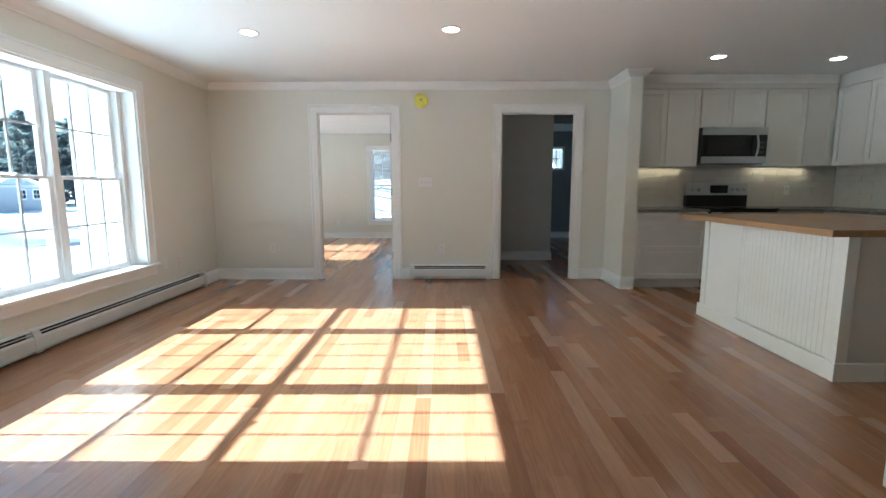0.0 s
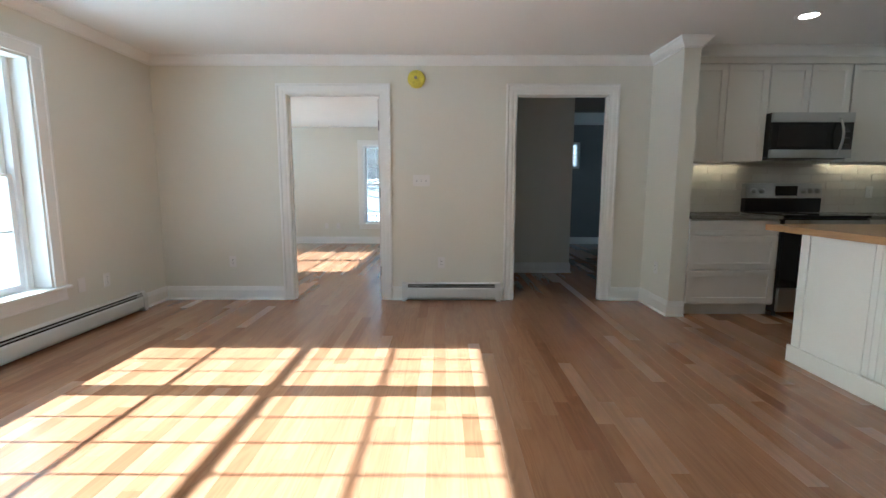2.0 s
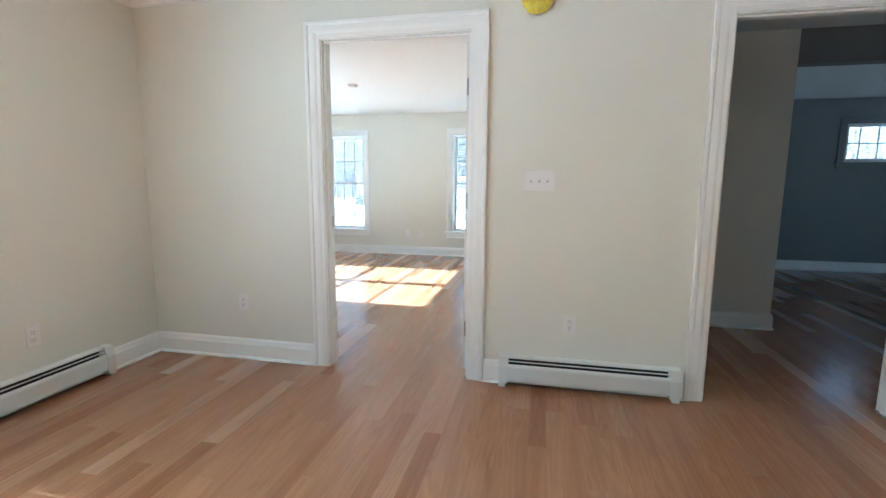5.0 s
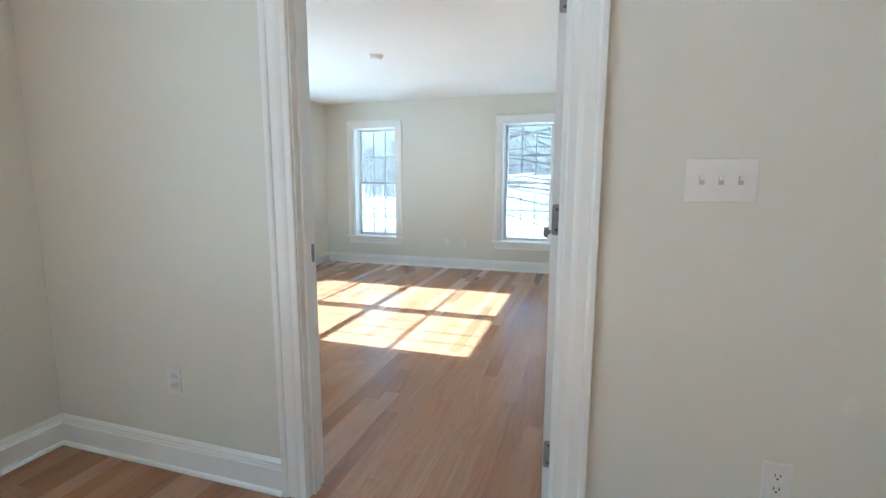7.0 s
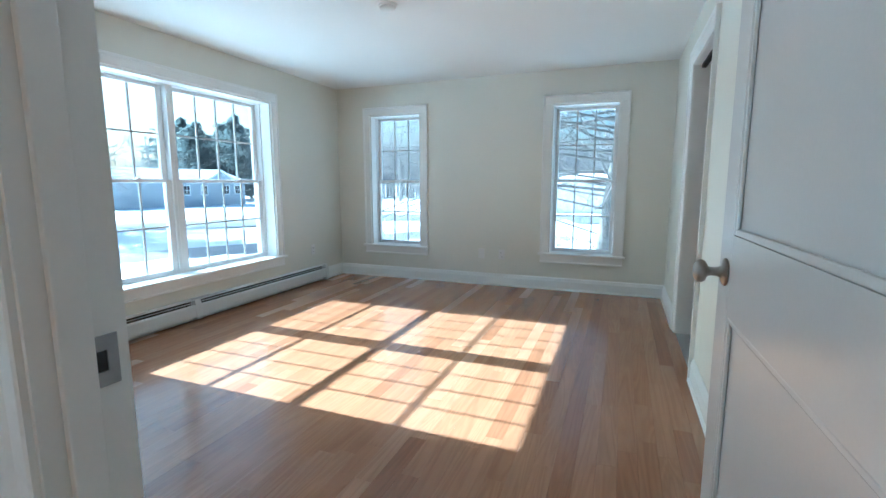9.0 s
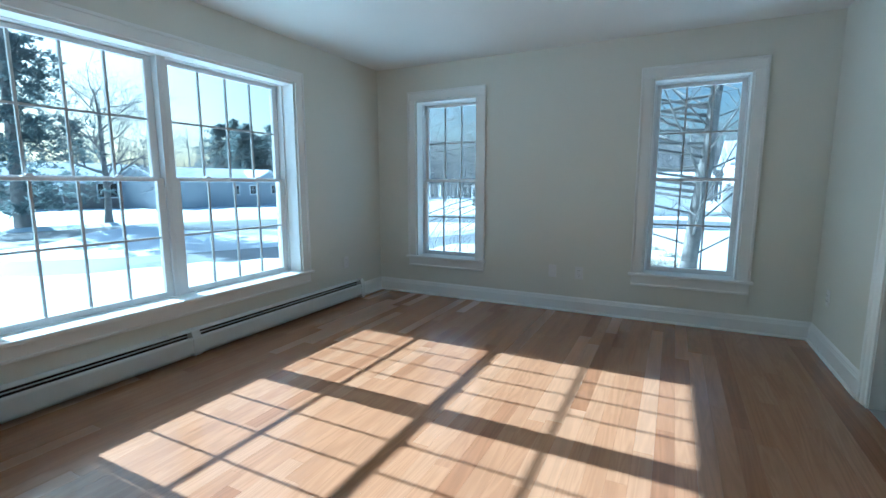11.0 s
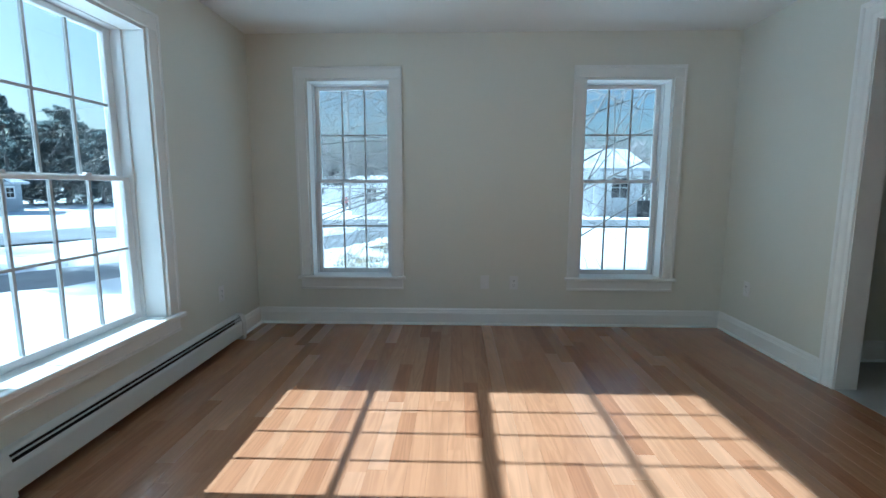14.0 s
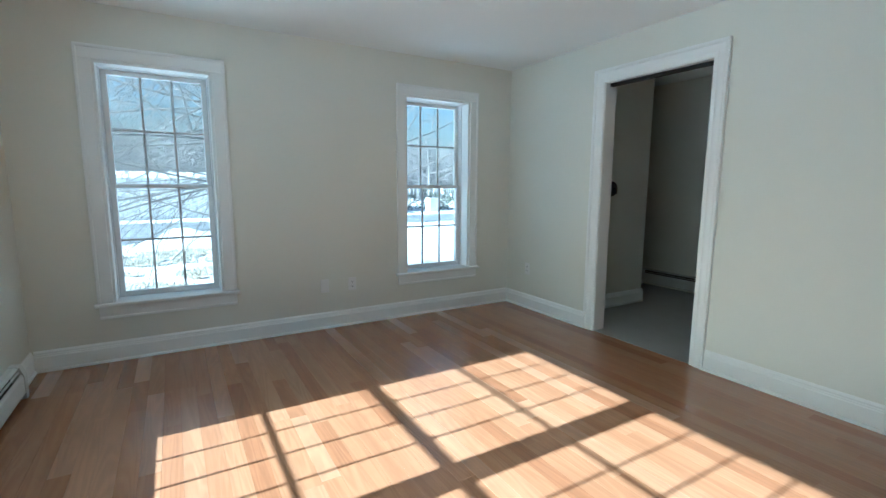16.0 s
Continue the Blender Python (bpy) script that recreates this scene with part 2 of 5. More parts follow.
def structure(name, bm, mat, label="", category="", smooth=False):
    return tagged(part(name, bm, mat, smooth=smooth), label, category, kind="structure")


def wall(name, axis, a0, a1, b0, b1, z1, holes=(), label="smooth greige painted wall", z0=0.0, mat=None):
    """A wall along x or y from a0 to a1, b0 to b1 thick, with holes (from, to, bottom, top) right through it."""
    bm = bmesh.new()

    def put(p, q, lo, hi):
        if q - p > 1e-4 and hi - lo > 1e-4:
            box(bm, *((p, q, b0, b1) if axis == "x" else (b0, b1, p, q)), lo, hi)

    at = a0
    for h0, h1, lo, hi in sorted(holes):
        put(at, h0, z0, z1)
        put(h0, h1, z0, lo)
        put(h0, h1, hi, z1)
        at = h1
    put(at, a1, z0, z1)
    return structure(name, bm, mat or PAINT, label, "wall")


# ---------------------------------------------------------------- the plan
XL, YW, YW2 = -2.70, 5.68, 5.785           # living room: window wall, wall to the bedroom
BX, BY, BXR = -4.20, 10.53, -0.30          # bedroom: window wall, end wall, bath wall
H1, H2 = 2.42, 2.37                        # ceilings
DA, DB, DH = (-1.365, -0.452), (0.90, 1.80), 2.06
LIV = dict(c=2.975, units=((0.63, 3), (0.94, 4), (0.63, 3)), margin=0.07, liner=0.045, z0=0.42, z1=2.055, g0=0.465, g1=2.01, meet=1.245)
BED = dict(c=8.25, units=((0.895, 4), (0.895, 4)), margin=0.08, liner=0.0, z0=0.41, z1=2.02, g0=0.45, g1=1.968, meet=1.215)
SMALL = dict(units=((0.572, 3),), margin=0.06, liner=0.0, z0=0.418, z1=2.02, g0=0.458, g1=1.968, meet=1.215)
SX1, SX2 = -3.385, -1.148
BATH = (8.485, 9.33)
KX, KS, SY = 5.05, 1.56, -2.2              # kitchen: end wall, near wall; wall behind
FX, FY = 6.2, 10.70                        # dark room beyond the hall


def span(w):
    return sum(u + 2 * w["margin"] for u, _ in w["units"]) + 2 * w["liner"]


def hole(w, c):
    return (c - span(w) / 2, c + span(w) / 2, w["z0"] - 0.03, w["z1"])


EXT = 0.23
wall("wall_living_west", "y", SY - 0.12, YW, XL - EXT, XL, H1, [hole(LIV, LIV["c"])])
wall("wall_living_bedroom", "x", BX - EXT, KX + 0.12, YW, YW2, H1, [(*[DA[0] - 0.02, DA[1] + 0.02], 0, DH + 0.02), (*[DB[0] - 0.02, DB[1] + 0.02], 0, DH + 0.02)])
wall("wall_bedroom_west", "y", YW2, BY + EXT, BX - EXT, BX, H1, [hole(BED, BED["c"])])
wall("wall_bedroom_north", "x", BX, 1.84, BY, BY + EXT, H1, [hole(SMALL, SX1), hole(SMALL, SX2)])
wall("wall_far_room_north", "x", 1.84, FX, BY, BY + EXT, H1, [(2.42, 2.95, 1.55, 2.08), (4.08, 4.75, 1.55, 2.08)], label="dark slate painted wall", mat=SLATE)
wall("wall_bedroom_bath", "y", YW2, BY, BXR, BXR + 0.12, H1, [(BATH[0] - 0.02, BATH[1] + 0.02, 0, DH)])
wall("wall_hall", "x", BXR + 0.12, 1.90, 7.24, 7.36, H1)
wall("wall_bath_east", "y", 7.36, BY, 1.78, 1.90, H1)
wall("wall_bath_shower", "x", BXR + 0.12, 0.95, 9.80, 9.92, H1)
wall("wall_far_room_header", "x", 1.90, FX, 7.24, 7.36, H1, label="dark slate painted header between hall and far room", z0=2.16, mat=SLATE)
wall("wall_far_room_east", "y", YW2, BY, FX, FX + 0.12, H1, label="dark slate painted wall", mat=SLATE)
wall("wall_kitchen_east", "y", KS - 0.12, YW, KX, KX + 0.12, H1)
wall("wall_kitchen_south", "x", 1.92, KX, KS - 0.12, KS, H1)
wall("wall_living_east", "y", SY, KS - 0.12, 1.92, 2.04, H1)
wall("wall_living_south", "x", XL, 2.04, SY - 0.12, SY, H1)
wall("wing_wall", "y", 5.09, YW, 2.22, 2.36, H1, label="short greige wall end beside the kitchen cabinets")
structure("ceiling_living", boxed(XL - EXT, KX + 0.12, SY - 0.12, YW2, H1, H1 + 0.1), CEIL, "flat white painted ceiling", "ceiling")
structure("ceiling_bedroom", boxed(BX - EXT, BXR, YW2, BY + EXT, H2, H2 + 0.15), CEIL, "flat white painted ceiling", "ceiling")
structure("ceiling_hall", boxed(BXR, FX + 0.12, YW2, BY + EXT, H1, H1 + 0.1), CEIL, "flat white painted ceiling", "ceiling")


# ---------------------------------------------------------------- windows
def window(name, m, w, label, wide=0.095):
    """A double-hung window set: local x along the wall, y outward, z from the floor."""
    win = thing(name, label, "window", m, kind="structure")
    S, z0, z1 = span(w), w["z0"], w["z1"]
    h = S / 2
    for sgn in (-1, 1):
        bm = bmesh.new()
        a, b = sorted((sgn * h, sgn * (h + wide)))
        box(bm, a, b, -0.019, -0.001, z0 + 0.0, z1, bevel=0.003)
        a, b = sorted((sgn * (h + wide - 0.016), sgn * (h + wide + 0.004)))
        box(bm, a, b, -0.027, -0.002, z0 + 0.0, z1 + wide - 0.002, bevel=0.004)
        part("casing_side", bm, TRIM, win)
    bm = boxed(-h - wide + 0.001, h + wide - 0.001, -0.019, -0.001, z1 + 0.001, z1 + wide, bevel=0.003)
    box(bm, -h - wide - 0.004, h + wide + 0.004, -0.027, -0.002, z1 + wide - 0.016, z1 + wide + 0.005, bevel=0.004)
    part("casing_head", bm, TRIM, win)
    part("stool", boxed(-h - wide - 0.022, h + wide + 0.022, -0.05, -0.001, z0 - 0.026, z0, bevel=0.007, segments=3), TRIM, win)
    part("stool_inner", boxed(-h + 0.002, h - 0.002, -0.001, 0.134, z0 - 0.026, z0, bevel=0.001), TRIM, win)
    bm = boxed(-h - wide, h + wide, -0.019, -0.001, z0 - 0.105, z0 - 0.027, bevel=0.003)
    box(bm, -h - wide, h + wide, -0.026, -0.002, z0 - 0.112, z0 - 0.094, bevel=0.004)
    part("apron", bm, TRIM, win)
    # lining of the opening
    t = 0.016
    for sgn in (-1, 1):
        a, b = sorted((sgn * (h - t), sgn * (h - 0.0005)))
        part("jamb_lining", boxed(a, b, 0.0, 0.128, z0, z1 - t), TRIM, win)
    part("head_lining", boxed(-h + 0.0005, h - 0.0005, 0.0, 0.128, z1 - t, z1 - 0.0005), TRIM, win)
    if w["liner"] > 0.02:
        for sgn in (-1, 1):
            a, b = sorted((sgn * (h - w["liner"]), sgn * (h - 0.0005)))
            part("filler_board", boxed(a, b, 0.129, EXT + 0.01, z0 - 0.02, z1 - 0.0005), TRIM, win)
    x = -h + w["liner"]
    g0, g1, meet = w["g0"], w["g1"], w["meet"]
    for gw, cols in w["units"]:
        mg = w["margin"]
        a, b = x, x + gw + 2 * mg
        x = b
        bm = bmesh.new()
        fr = 0.022 if mg < 0.065 else 0.03
        box(bm, a + 0.001, a + fr, 0.118, EXT + 0.012, z0 - 0.01, z1 - 0.002)
        box(bm, b - fr, b - 0.001, 0.118, EXT + 0.012, z0 - 0.01, z1 - 0.002)
        box(bm, a + fr, b - fr, 0.118, EXT + 0.012, g1 + 0.032, z1 - 0.002)
        box(bm, a + fr, b - fr, 0.1345, EXT + 0.04, z0 - 0.028, g0 - 0.042)
        part("unit_frame", bm, VINYL, win)
        for nm, y0, lo, hi, top in (("lower_sash", 0.135, g0, meet - 0.019, False), ("upper_sash", 0.174, meet + 0.012, g1, True)):
            y1 = y0 + 0.034
            bm = bmesh.new()
            box(bm, a + fr + 0.002, a + mg, y0, y1, lo - (0.018 if top else 0.038), hi + (0.03 if top else 0.022), bevel=0.004)
            box(bm, b - mg, b - fr - 0.002, y0, y1, lo - (0.018 if top else 0.038), hi + (0.03 if top else 0.022), bevel=0.004)
            box(bm, a + mg, b - mg, y0, y1, lo - (0.018 if top else 0.038), lo, bevel=0.003)
            box(bm, a + mg, b - mg, y0, y1, hi, hi + (0.03 if top else 0.022), bevel=0.003)
            sash = part(nm, bm, VINYL, win)
            ym = (y0 + y1) / 2
            k = 0.007
            zm = (lo + hi) / 2
            cw = gw / cols
            for i in range(1, cols):
                # muntins are white vinyl, coloured grey for the shade of backlight
                part("muntin", boxed(a + mg + cw * i - k, a + mg + cw * i + k, ym - 0.008, ym + 0.008, lo, hi), DIMMED_WHITE, sash)
            for i in range(cols):
                p, q = a + mg + cw * i + (k if i else 0), a + mg + cw * (i + 1) - (k if i < cols - 1 else 0)
                part("muntin", boxed(p, q, ym - 0.008, ym + 0.008, zm - k, zm + k), DIMMED_WHITE, sash)
                for lo2, hi2 in ((lo, zm - k), (zm + k, hi)):
                    pane = part("pane", boxed(p, q, ym - 0.002, ym + 0.002, lo2, hi2), GLASS, sash)
                    pane.visible_shadow = False
            if not top:
                for px in ((a + b) / 2 - gw * 0.25, (a + b) / 2 + gw * 0.25) if gw > 0.8 else ((a + b) / 2,):
                    lk = boxed(px - 0.028, px + 0.028, y0 + 0.004, y1 + 0.012, hi + 0.0225, hi + 0.030, bevel=0.003)
                    box(lk, px - 0.012, px + 0.02, y0 + 0.008, y1, hi + 0.030, hi + 0.040, bevel=0.004)
                    part("sash_lock", lk, VINYL, win)
    return win


window("window_1", pose(XL, LIV["c"], 0, 0, 0, 90), LIV, "white triple double-hung window with muntin grilles and deep trim")
window("window_2", pose(BX, BED["c"], 0, 0, 0, 90), BED, "white twin double-hung window with muntin grilles in bedroom wall", 0.086)
window("window_3", pose(SX1, BY, 0), SMALL, "white single double-hung window with grilles and stepped trim", 0.086)
window("window_4", pose(SX2, BY, 0), SMALL, "white single double-hung window with grilles and stepped trim", 0.086)


def small_window(name, x0, x1, z0, z1):
    """A short high window in the far room."""
    c = (x0 + x1) / 2
    win = thing(name, "small high white window with sill, casing darkened for shadow", "window", pose(c, BY, 0), kind="structure")
    h = (x1 - x0) / 2
    # casing, stool and apron take the slate colour for the shadow on them
    for sgn in (-1, 1):
        a, b = sorted((sgn * h, sgn * (h + 0.085)))
        part("casing_side", boxed(a, b, -0.02, -0.001, z0, z1, bevel=0.003), SLATE, win)
    part("casing_head", boxed(-h - 0.085, h + 0.085, -0.02, -0.001, z1, z1 + 0.085, bevel=0.003), SLATE, win)
    part("stool", boxed(-h - 0.11, h + 0.11, -0.045, -0.001, z0 - 0.025, z0, bevel=0.005), SLATE, win)
    part("apron", boxed(-h - 0.085, h + 0.085, -0.02, -0.001, z0 - 0.1, z0 - 0.026, bevel=0.003), SLATE, win)
    bm = bmesh.new()
    box(bm, -h + 0.001, -h + 0.05, 0.03, EXT, z0, z1)
    box(bm, h - 0.05, h - 0.001, 0.03, EXT, z0, z1)
    box(bm, -h + 0.05, h - 0.05, 0.03, EXT, z0, z0 + 0.05)
    box(bm, -h + 0.05, h - 0.05, 0.03, EXT, z1 - 0.05, z1)
    part("window_frame", bm, VINYL, win)
    for i in (-1, 1):
        part("muntin", boxed(i * h / 3 - 0.008, i * h / 3 + 0.008, 0.09, 0.106, z0 + 0.05, z1 - 0.05), VINYL, win)
    part("muntin", boxed(-h + 0.05, h - 0.05, 0.091, 0.105, (z0 + z1) / 2 - 0.008, (z0 + z1) / 2 + 0.008), VINYL, win)
    p = part("pane", boxed(-h + 0.05, h - 0.05, 0.096, 0.1, z0 + 0.05, z1 - 0.05), GLASS, win)
    p.visible_shadow = False


small_window("window_5", 2.42, 2.95, 1.55, 2.08)
small_window("window_6", 4.08, 4.75, 1.55, 2.08)


# ---------------------------------------------------------------- doorways and trim
def doorway(name, axis, a0, a1, b0, b1, top, label, wide=0.105, jamb=0.02, sides=(True, True), stop=True):
    """Jambs, stops and casings of an opening; axis is the way that the wall runs."""
    d = thing(name, label, "doorway", kind="structure")

    def put(nm, p, q, lo_b, hi_b, z0, z1, bevel=0.0):
        part(nm, boxed(*((p, q, lo_b, hi_b) if axis == "x" else (lo_b, hi_b, p, q)), z0, z1, bevel=bevel), TRIM, d)

    put("jamb_side", a0 - jamb + 0.001, a0, b0 - 0.002, b1 + 0.002, 0, top)
    put("jamb_side", a1, a1 + jamb - 0.001, b0 - 0.002, b1 + 0.002, 0, top)
    put("jamb_head", a0 - jamb + 0.001, a1 + jamb - 0.001, b0 - 0.002, b1 + 0.002, top, top + jamb - 0.001)
    if stop:
        mid = b0 + (b1 - b0) * 0.42
        put("door_stop", a0, a0 + 0.011, mid - 0.02, mid + 0.02, 0, top - 0.011, 0.002)
        put("door_stop", a1 - 0.011, a1, mid - 0.02, mid + 0.02, 0, top - 0.011, 0.002)
        put("door_stop", a0, a1, mid - 0.02, mid + 0.02, top - 0.011, top, 0.002)
    for face, out, on in ((b0, -1, sides[0]), (b1, 1, sides[1])):
        if not on:
            continue
        prof = [(0, 0.006), (0.009, 0.006), (0.0115, 0.010), (0.0115, 0.032), (0.0145, 0.040), (0.0165, 0.050), (0.0165, wide - 0.026), (0.022, wide - 0.022), (0.025, wide - 0.016), (0.025, wide - 0.002), (0.023, wide), (0, wide)]
        f = face + out * 0.001
        u = (0, out, 0) if axis == "x" else (out, 0, 0)
        for sgn, base in ((-1, a0), (1, a1)):
            v = (sgn, 0, 0) if axis == "x" else (0, sgn, 0)
            p = (base, f, 0) if axis == "x" else (f, base, 0)
            part("casing_side", run(bmesh.new(), prof, p, (p[0], p[1], top), u, v, 0, 1), TRIM, d)
        p, q = ((a0, f, top), (a1, f, top)) if axis == "x" else ((f, a0, top), (f, a1, top))
        part("casing_head", run(bmesh.new(), prof, p, q, u, (0, 0, 1), 1, 1), TRIM, d)
    return d


door_a = doorway("doorway_bedroom", "x", DA[0], DA[1], YW, YW2, DH, "white cased doorway from living room to bedroom")
door_b = doorway("doorway_hall", "x", DB[0], DB[1], YW, YW2, DH, "white cased doorway from living room to dark hall")
door_c = doorway("doorway_bath", "y", BATH[0], BATH[1], BXR, BXR + 0.12, DH - 0.02, "white cased pocket-door opening to unlit bathroom", stop=False)
part("pocket_track", boxed(BXR + 0.045, BXR + 0.075, BATH[0] + 0.002, BATH[1] - 0.002, DH - 0.045, DH - 0.021), DARK, door_c, "dark metal sliding-door track")


def hinge_leaf(parent, x, y, z, nx):
    """A mortised leaf with its knuckle and screws on a jamb at x, facing nx."""
    bm = boxed(*sorted((x - nx * 0.0005, x + nx * 0.002)), y - 0.034, y, z - 0.05, z + 0.05, bevel=0.0008)
    leaf = part("hinge", bm, ZINC, parent, "grey zinc butt hinge")
    bm = lathe(bmesh.new(), ((0.0065, z - 0.05), (0.0065, z + 0.05)), Matrix.Translation((x + nx * 0.004, y + 0.006, 0)), 12)
    part("knuckle", bm, ZINC, leaf)
    for dz in (-0.033, 0.0, 0.033):
        part("screw", lathe(bmesh.new(), ((0.0045, 0), (0.0035, 0.0012)), Matrix.Translation((x + nx * 0.002, y - 0.017 + (0.006 if dz else -0.004), z + dz)) @ Matrix.Rotation(nx * math.pi / 2, 4, "Y"), 10), STEEL, leaf)


for z in (0.30, 1.09, 1.80):
    hinge_leaf(door_b, DB[0], YW2 - 0.002, z, 1)


def strike(parent, x, y, z, nx):
    bm = bmesh.new()
    xs = sorted((x - nx * 0.0005, x + nx * 0.002))
    for y0, y1, z0, z1 in ((-0.022, -0.010, -0.034, 0.034), (0.010, 0.024, -0.034, 0.034), (-0.010, 0.010, -0.034, -0.014), (-0.010, 0.010, 0.014, 0.034)):
        box(bm, *xs, y + y0, y + y1, z + z0, z + z1)
    pl = part("strike_plate", bm, ZINC, parent, "grey metal strike plate")
    part("latch_hole", boxed(*sorted((x - nx * 0.0003, x + nx * 0.0006)), y - 0.0098, y + 0.0098, z - 0.0138, z + 0.0138), DARK, pl)


strike(door_a, DA[0], 5.752, 0.955, 1)
strike(door_b, DB[1], 5.765, 0.955, -1)


# the bedroom door, standing open
def round_leaf(z, y0, y1, r=0.009):
    """A thin hinge leaf, square at the knuckle and rounded at its free corners."""
    bm = bmesh.new()
    rim = [(y0, z - 0.05)]
    for cy, cz, a0 in ((y1 - r, z - 0.05 + r, -90), (y1 - r, z + 0.05 - r, 0)):
        rim += [(cy + r * math.cos(radians(a0 + 15 * i)), cz + r * math.sin(radians(a0 + 15 * i))) for i in range(7)]
    rim.append((y0, z + 0.05))
    near = [bm.verts.new((-0.0022, y, zz)) for y, zz in rim]
    far = [bm.verts.new((-0.0001, y, zz)) for y, zz in rim]
    bm.faces.new(near[::-1])
    bm.faces.new(far)
    for i in range(len(rim)):
        j = (i + 1) % len(rim)
        bm.faces.new((near[i], near[j], far[j], far[i]))
    bmesh.ops.recalc_face_normals(bm, faces=bm.faces)
    return bm


def panel_door(name, m, width, height, label):
    d = thing(name, label, "door", m)
    t = 0.035
    bm = bmesh.new()
    st, rails = 0.10, ((0.0, 0.24), (0.87, 1.055), (height - 0.125, height))
    box(bm, 0, st, -t / 2, t / 2, 0, height, bevel=0.002)
    box(bm, width - st, width, -t / 2, t / 2, 0, height, bevel=0.002)
    for a, b in rails:
        box(bm, st, width - st, -t / 2, t / 2, a, b)
    leaf = part("leaf", bm, DOORW, d)
    for lo, hi in ((0.24, 0.87), (1.055, height - 0.125)):
        part("panel", boxed(st, width - st, -0.007, 0.007, lo, hi), DOORW, d)
        for s in (-1, 1):
            f = (0.0072, 0.0165)
            ys = sorted((s * f[0], s * f[1]))
            mould = bmesh.new()
            ins = 0.016
            for p0, p1, q0, q1 in ((st, st + ins, lo, hi), (width - st - ins, width - st, lo, hi), (st + ins, width - st - ins, lo, lo + ins), (st + ins, width - st - ins, hi - ins, hi)):
                box(mould, p0, p1, *ys, q0, q1, bevel=0.004)
            part("panel_moulding", mould, DOORW, d)
    for s in (-1, 1):
        rot = Matrix.Translation((width - 0.062, s * t / 2, 0.965)) @ Matrix.Rotation(-s * math.pi / 2, 4, "X")
        knob = part("knob", lathe(bmesh.new(), ((0.032, 0), (0.033, 0.003), (0.029, 0.007), (0.014, 0.010), (0.0105, 0.020), (0.0105, 0.034), (0.014, 0.039), (0.0235, 0.043), (0.0275, 0.050), (0.0265, 0.058), (0.018, 0.065), (0.006, 0.068), (0.002, 0.0685)), rot, 28), NICKEL, d, "brushed nickel round knob", smooth=True)
    part("latch_plate", boxed(width, width + 0.0015, -0.012, 0.012, 0.92, 0.98), ZINC, d)
    for z in (0.27, 1.09, 1.77):
        leafp = part("hinge", round_leaf(z, -t / 2 - 0.011, t / 2 - 0.002), ZINC, d, "grey zinc butt hinge with rounded corners")
        part("knuckle", lathe(bmesh.new(), ((0.0065, z - 0.05), (0.0065, z + 0.05)), Matrix.Translation((-0.002, -t / 2 - 0.011, 0)), 12), ZINC, leafp)
        for dz, dy in ((-0.033, 0.0), (0.0, -0.008), (0.033, 0.0)):
            part("screw", lathe(bmesh.new(), ((0.0048, 0), (0.0036, 0.0012)), Matrix.Translation((-0.0022, dy, z + dz)) @ Matrix.Rotation(-math.pi / 2, 4, "Y"), 10), FIN, leafp)
    return d


panel_door("panel_door", pose(DA[1] - 0.022, YW2 + 0.016, 0.012, 0, 0, 91.8), 0.865, 2.03, "white two-panel door standing open into bedroom")

BASE = ((0, 0), (0.031, 0), (0.030, 0.007), (0.025, 0.014), (0.0175, 0.0165), (0.017, 0.100), (0.0135, 0.106), (0.0135, 0.112), (0.0105, 0.118), (0.0105, 0.126), (0.006, 0.134), (0.003, 0.140), (0, 0.140))
CROWN = ((0, 0), (0.010, 0), (0.012, 0.012), (0.020, 0.020), (0.040, 0.040), (0.058, 0.066), (0.066, 0.072), (0.070, 0.085), (0, 0.085))


def skirting(p, q, side, m0=0, m1=0):
    bm = run(bmesh.new(), BASE, (*p, 0.001), (*q, 0.001), (*side, 0), (0, 0, 1), m0, m1)
    structure("baseboard", bm, TRIM, "white moulded baseboard along wall foot", "baseboard")


OUT = 0.125
skirting((XL, 5.27), (XL, YW), (1, 0))
skirting((XL + 0.017, YW), (DA[0] - 0.107, YW), (0, -1))
skirting((DA[1] + 0.107, YW), (-0.245, YW), (0, -1))
skirting((0.765, YW), (DB[0] - 0.107, YW), (0, -1))
skirting((DB[1] + 0.107, YW), (2.22, YW), (0, -1))
skirting((2.22, YW - 0.017), (2.22, 5.09), (-1, 0), 0, 1)
skirting((2.22, 5.09), (2.36, 5.09), (0, -1), 1, 0)
skirting((BX, 10.13), (BX, BY), (1, 0))
skirting((BX + 0.017, BY), (BXR, BY), (0, -1))
skirting((BXR, BY - 0.017), (BXR, BATH[1] + 0.107), (-1, 0))
skirting((BXR, BATH[0] - 0.107), (BXR, YW2), (-1, 0))
skirting((BXR, YW2), (DA[1] + 0.107, YW2), (0, 1))
skirting((DA[0] - 0.107, YW2), (BX, YW2), (0, 1))
skirting((BX, YW2 + 0.017), (BX, 6.30), (1, 0))
skirting((BXR + 0.12, 7.24), (1.90, 7.24), (0, -1))
skirting((1.90, 7.223), (1.90, BY), (1, 0))
skirting((1.90, BY), (FX, BY), (0, -1))
skirting((FX, BY), (FX, YW2), (-1, 0))
skirting((BXR + 0.12, 9.80), (0.95, 9.80), (0, -1))
skirting((0.95, 9.783), (0.95, 9.92), (1, 0))
skirting((XL, SY), (1.92, SY), (0, 1))
skirting((1.92, SY), (1.92, KS - 0.12), (-1, 0))
skirting((1.92, KS), (KX, KS), (0, 1))
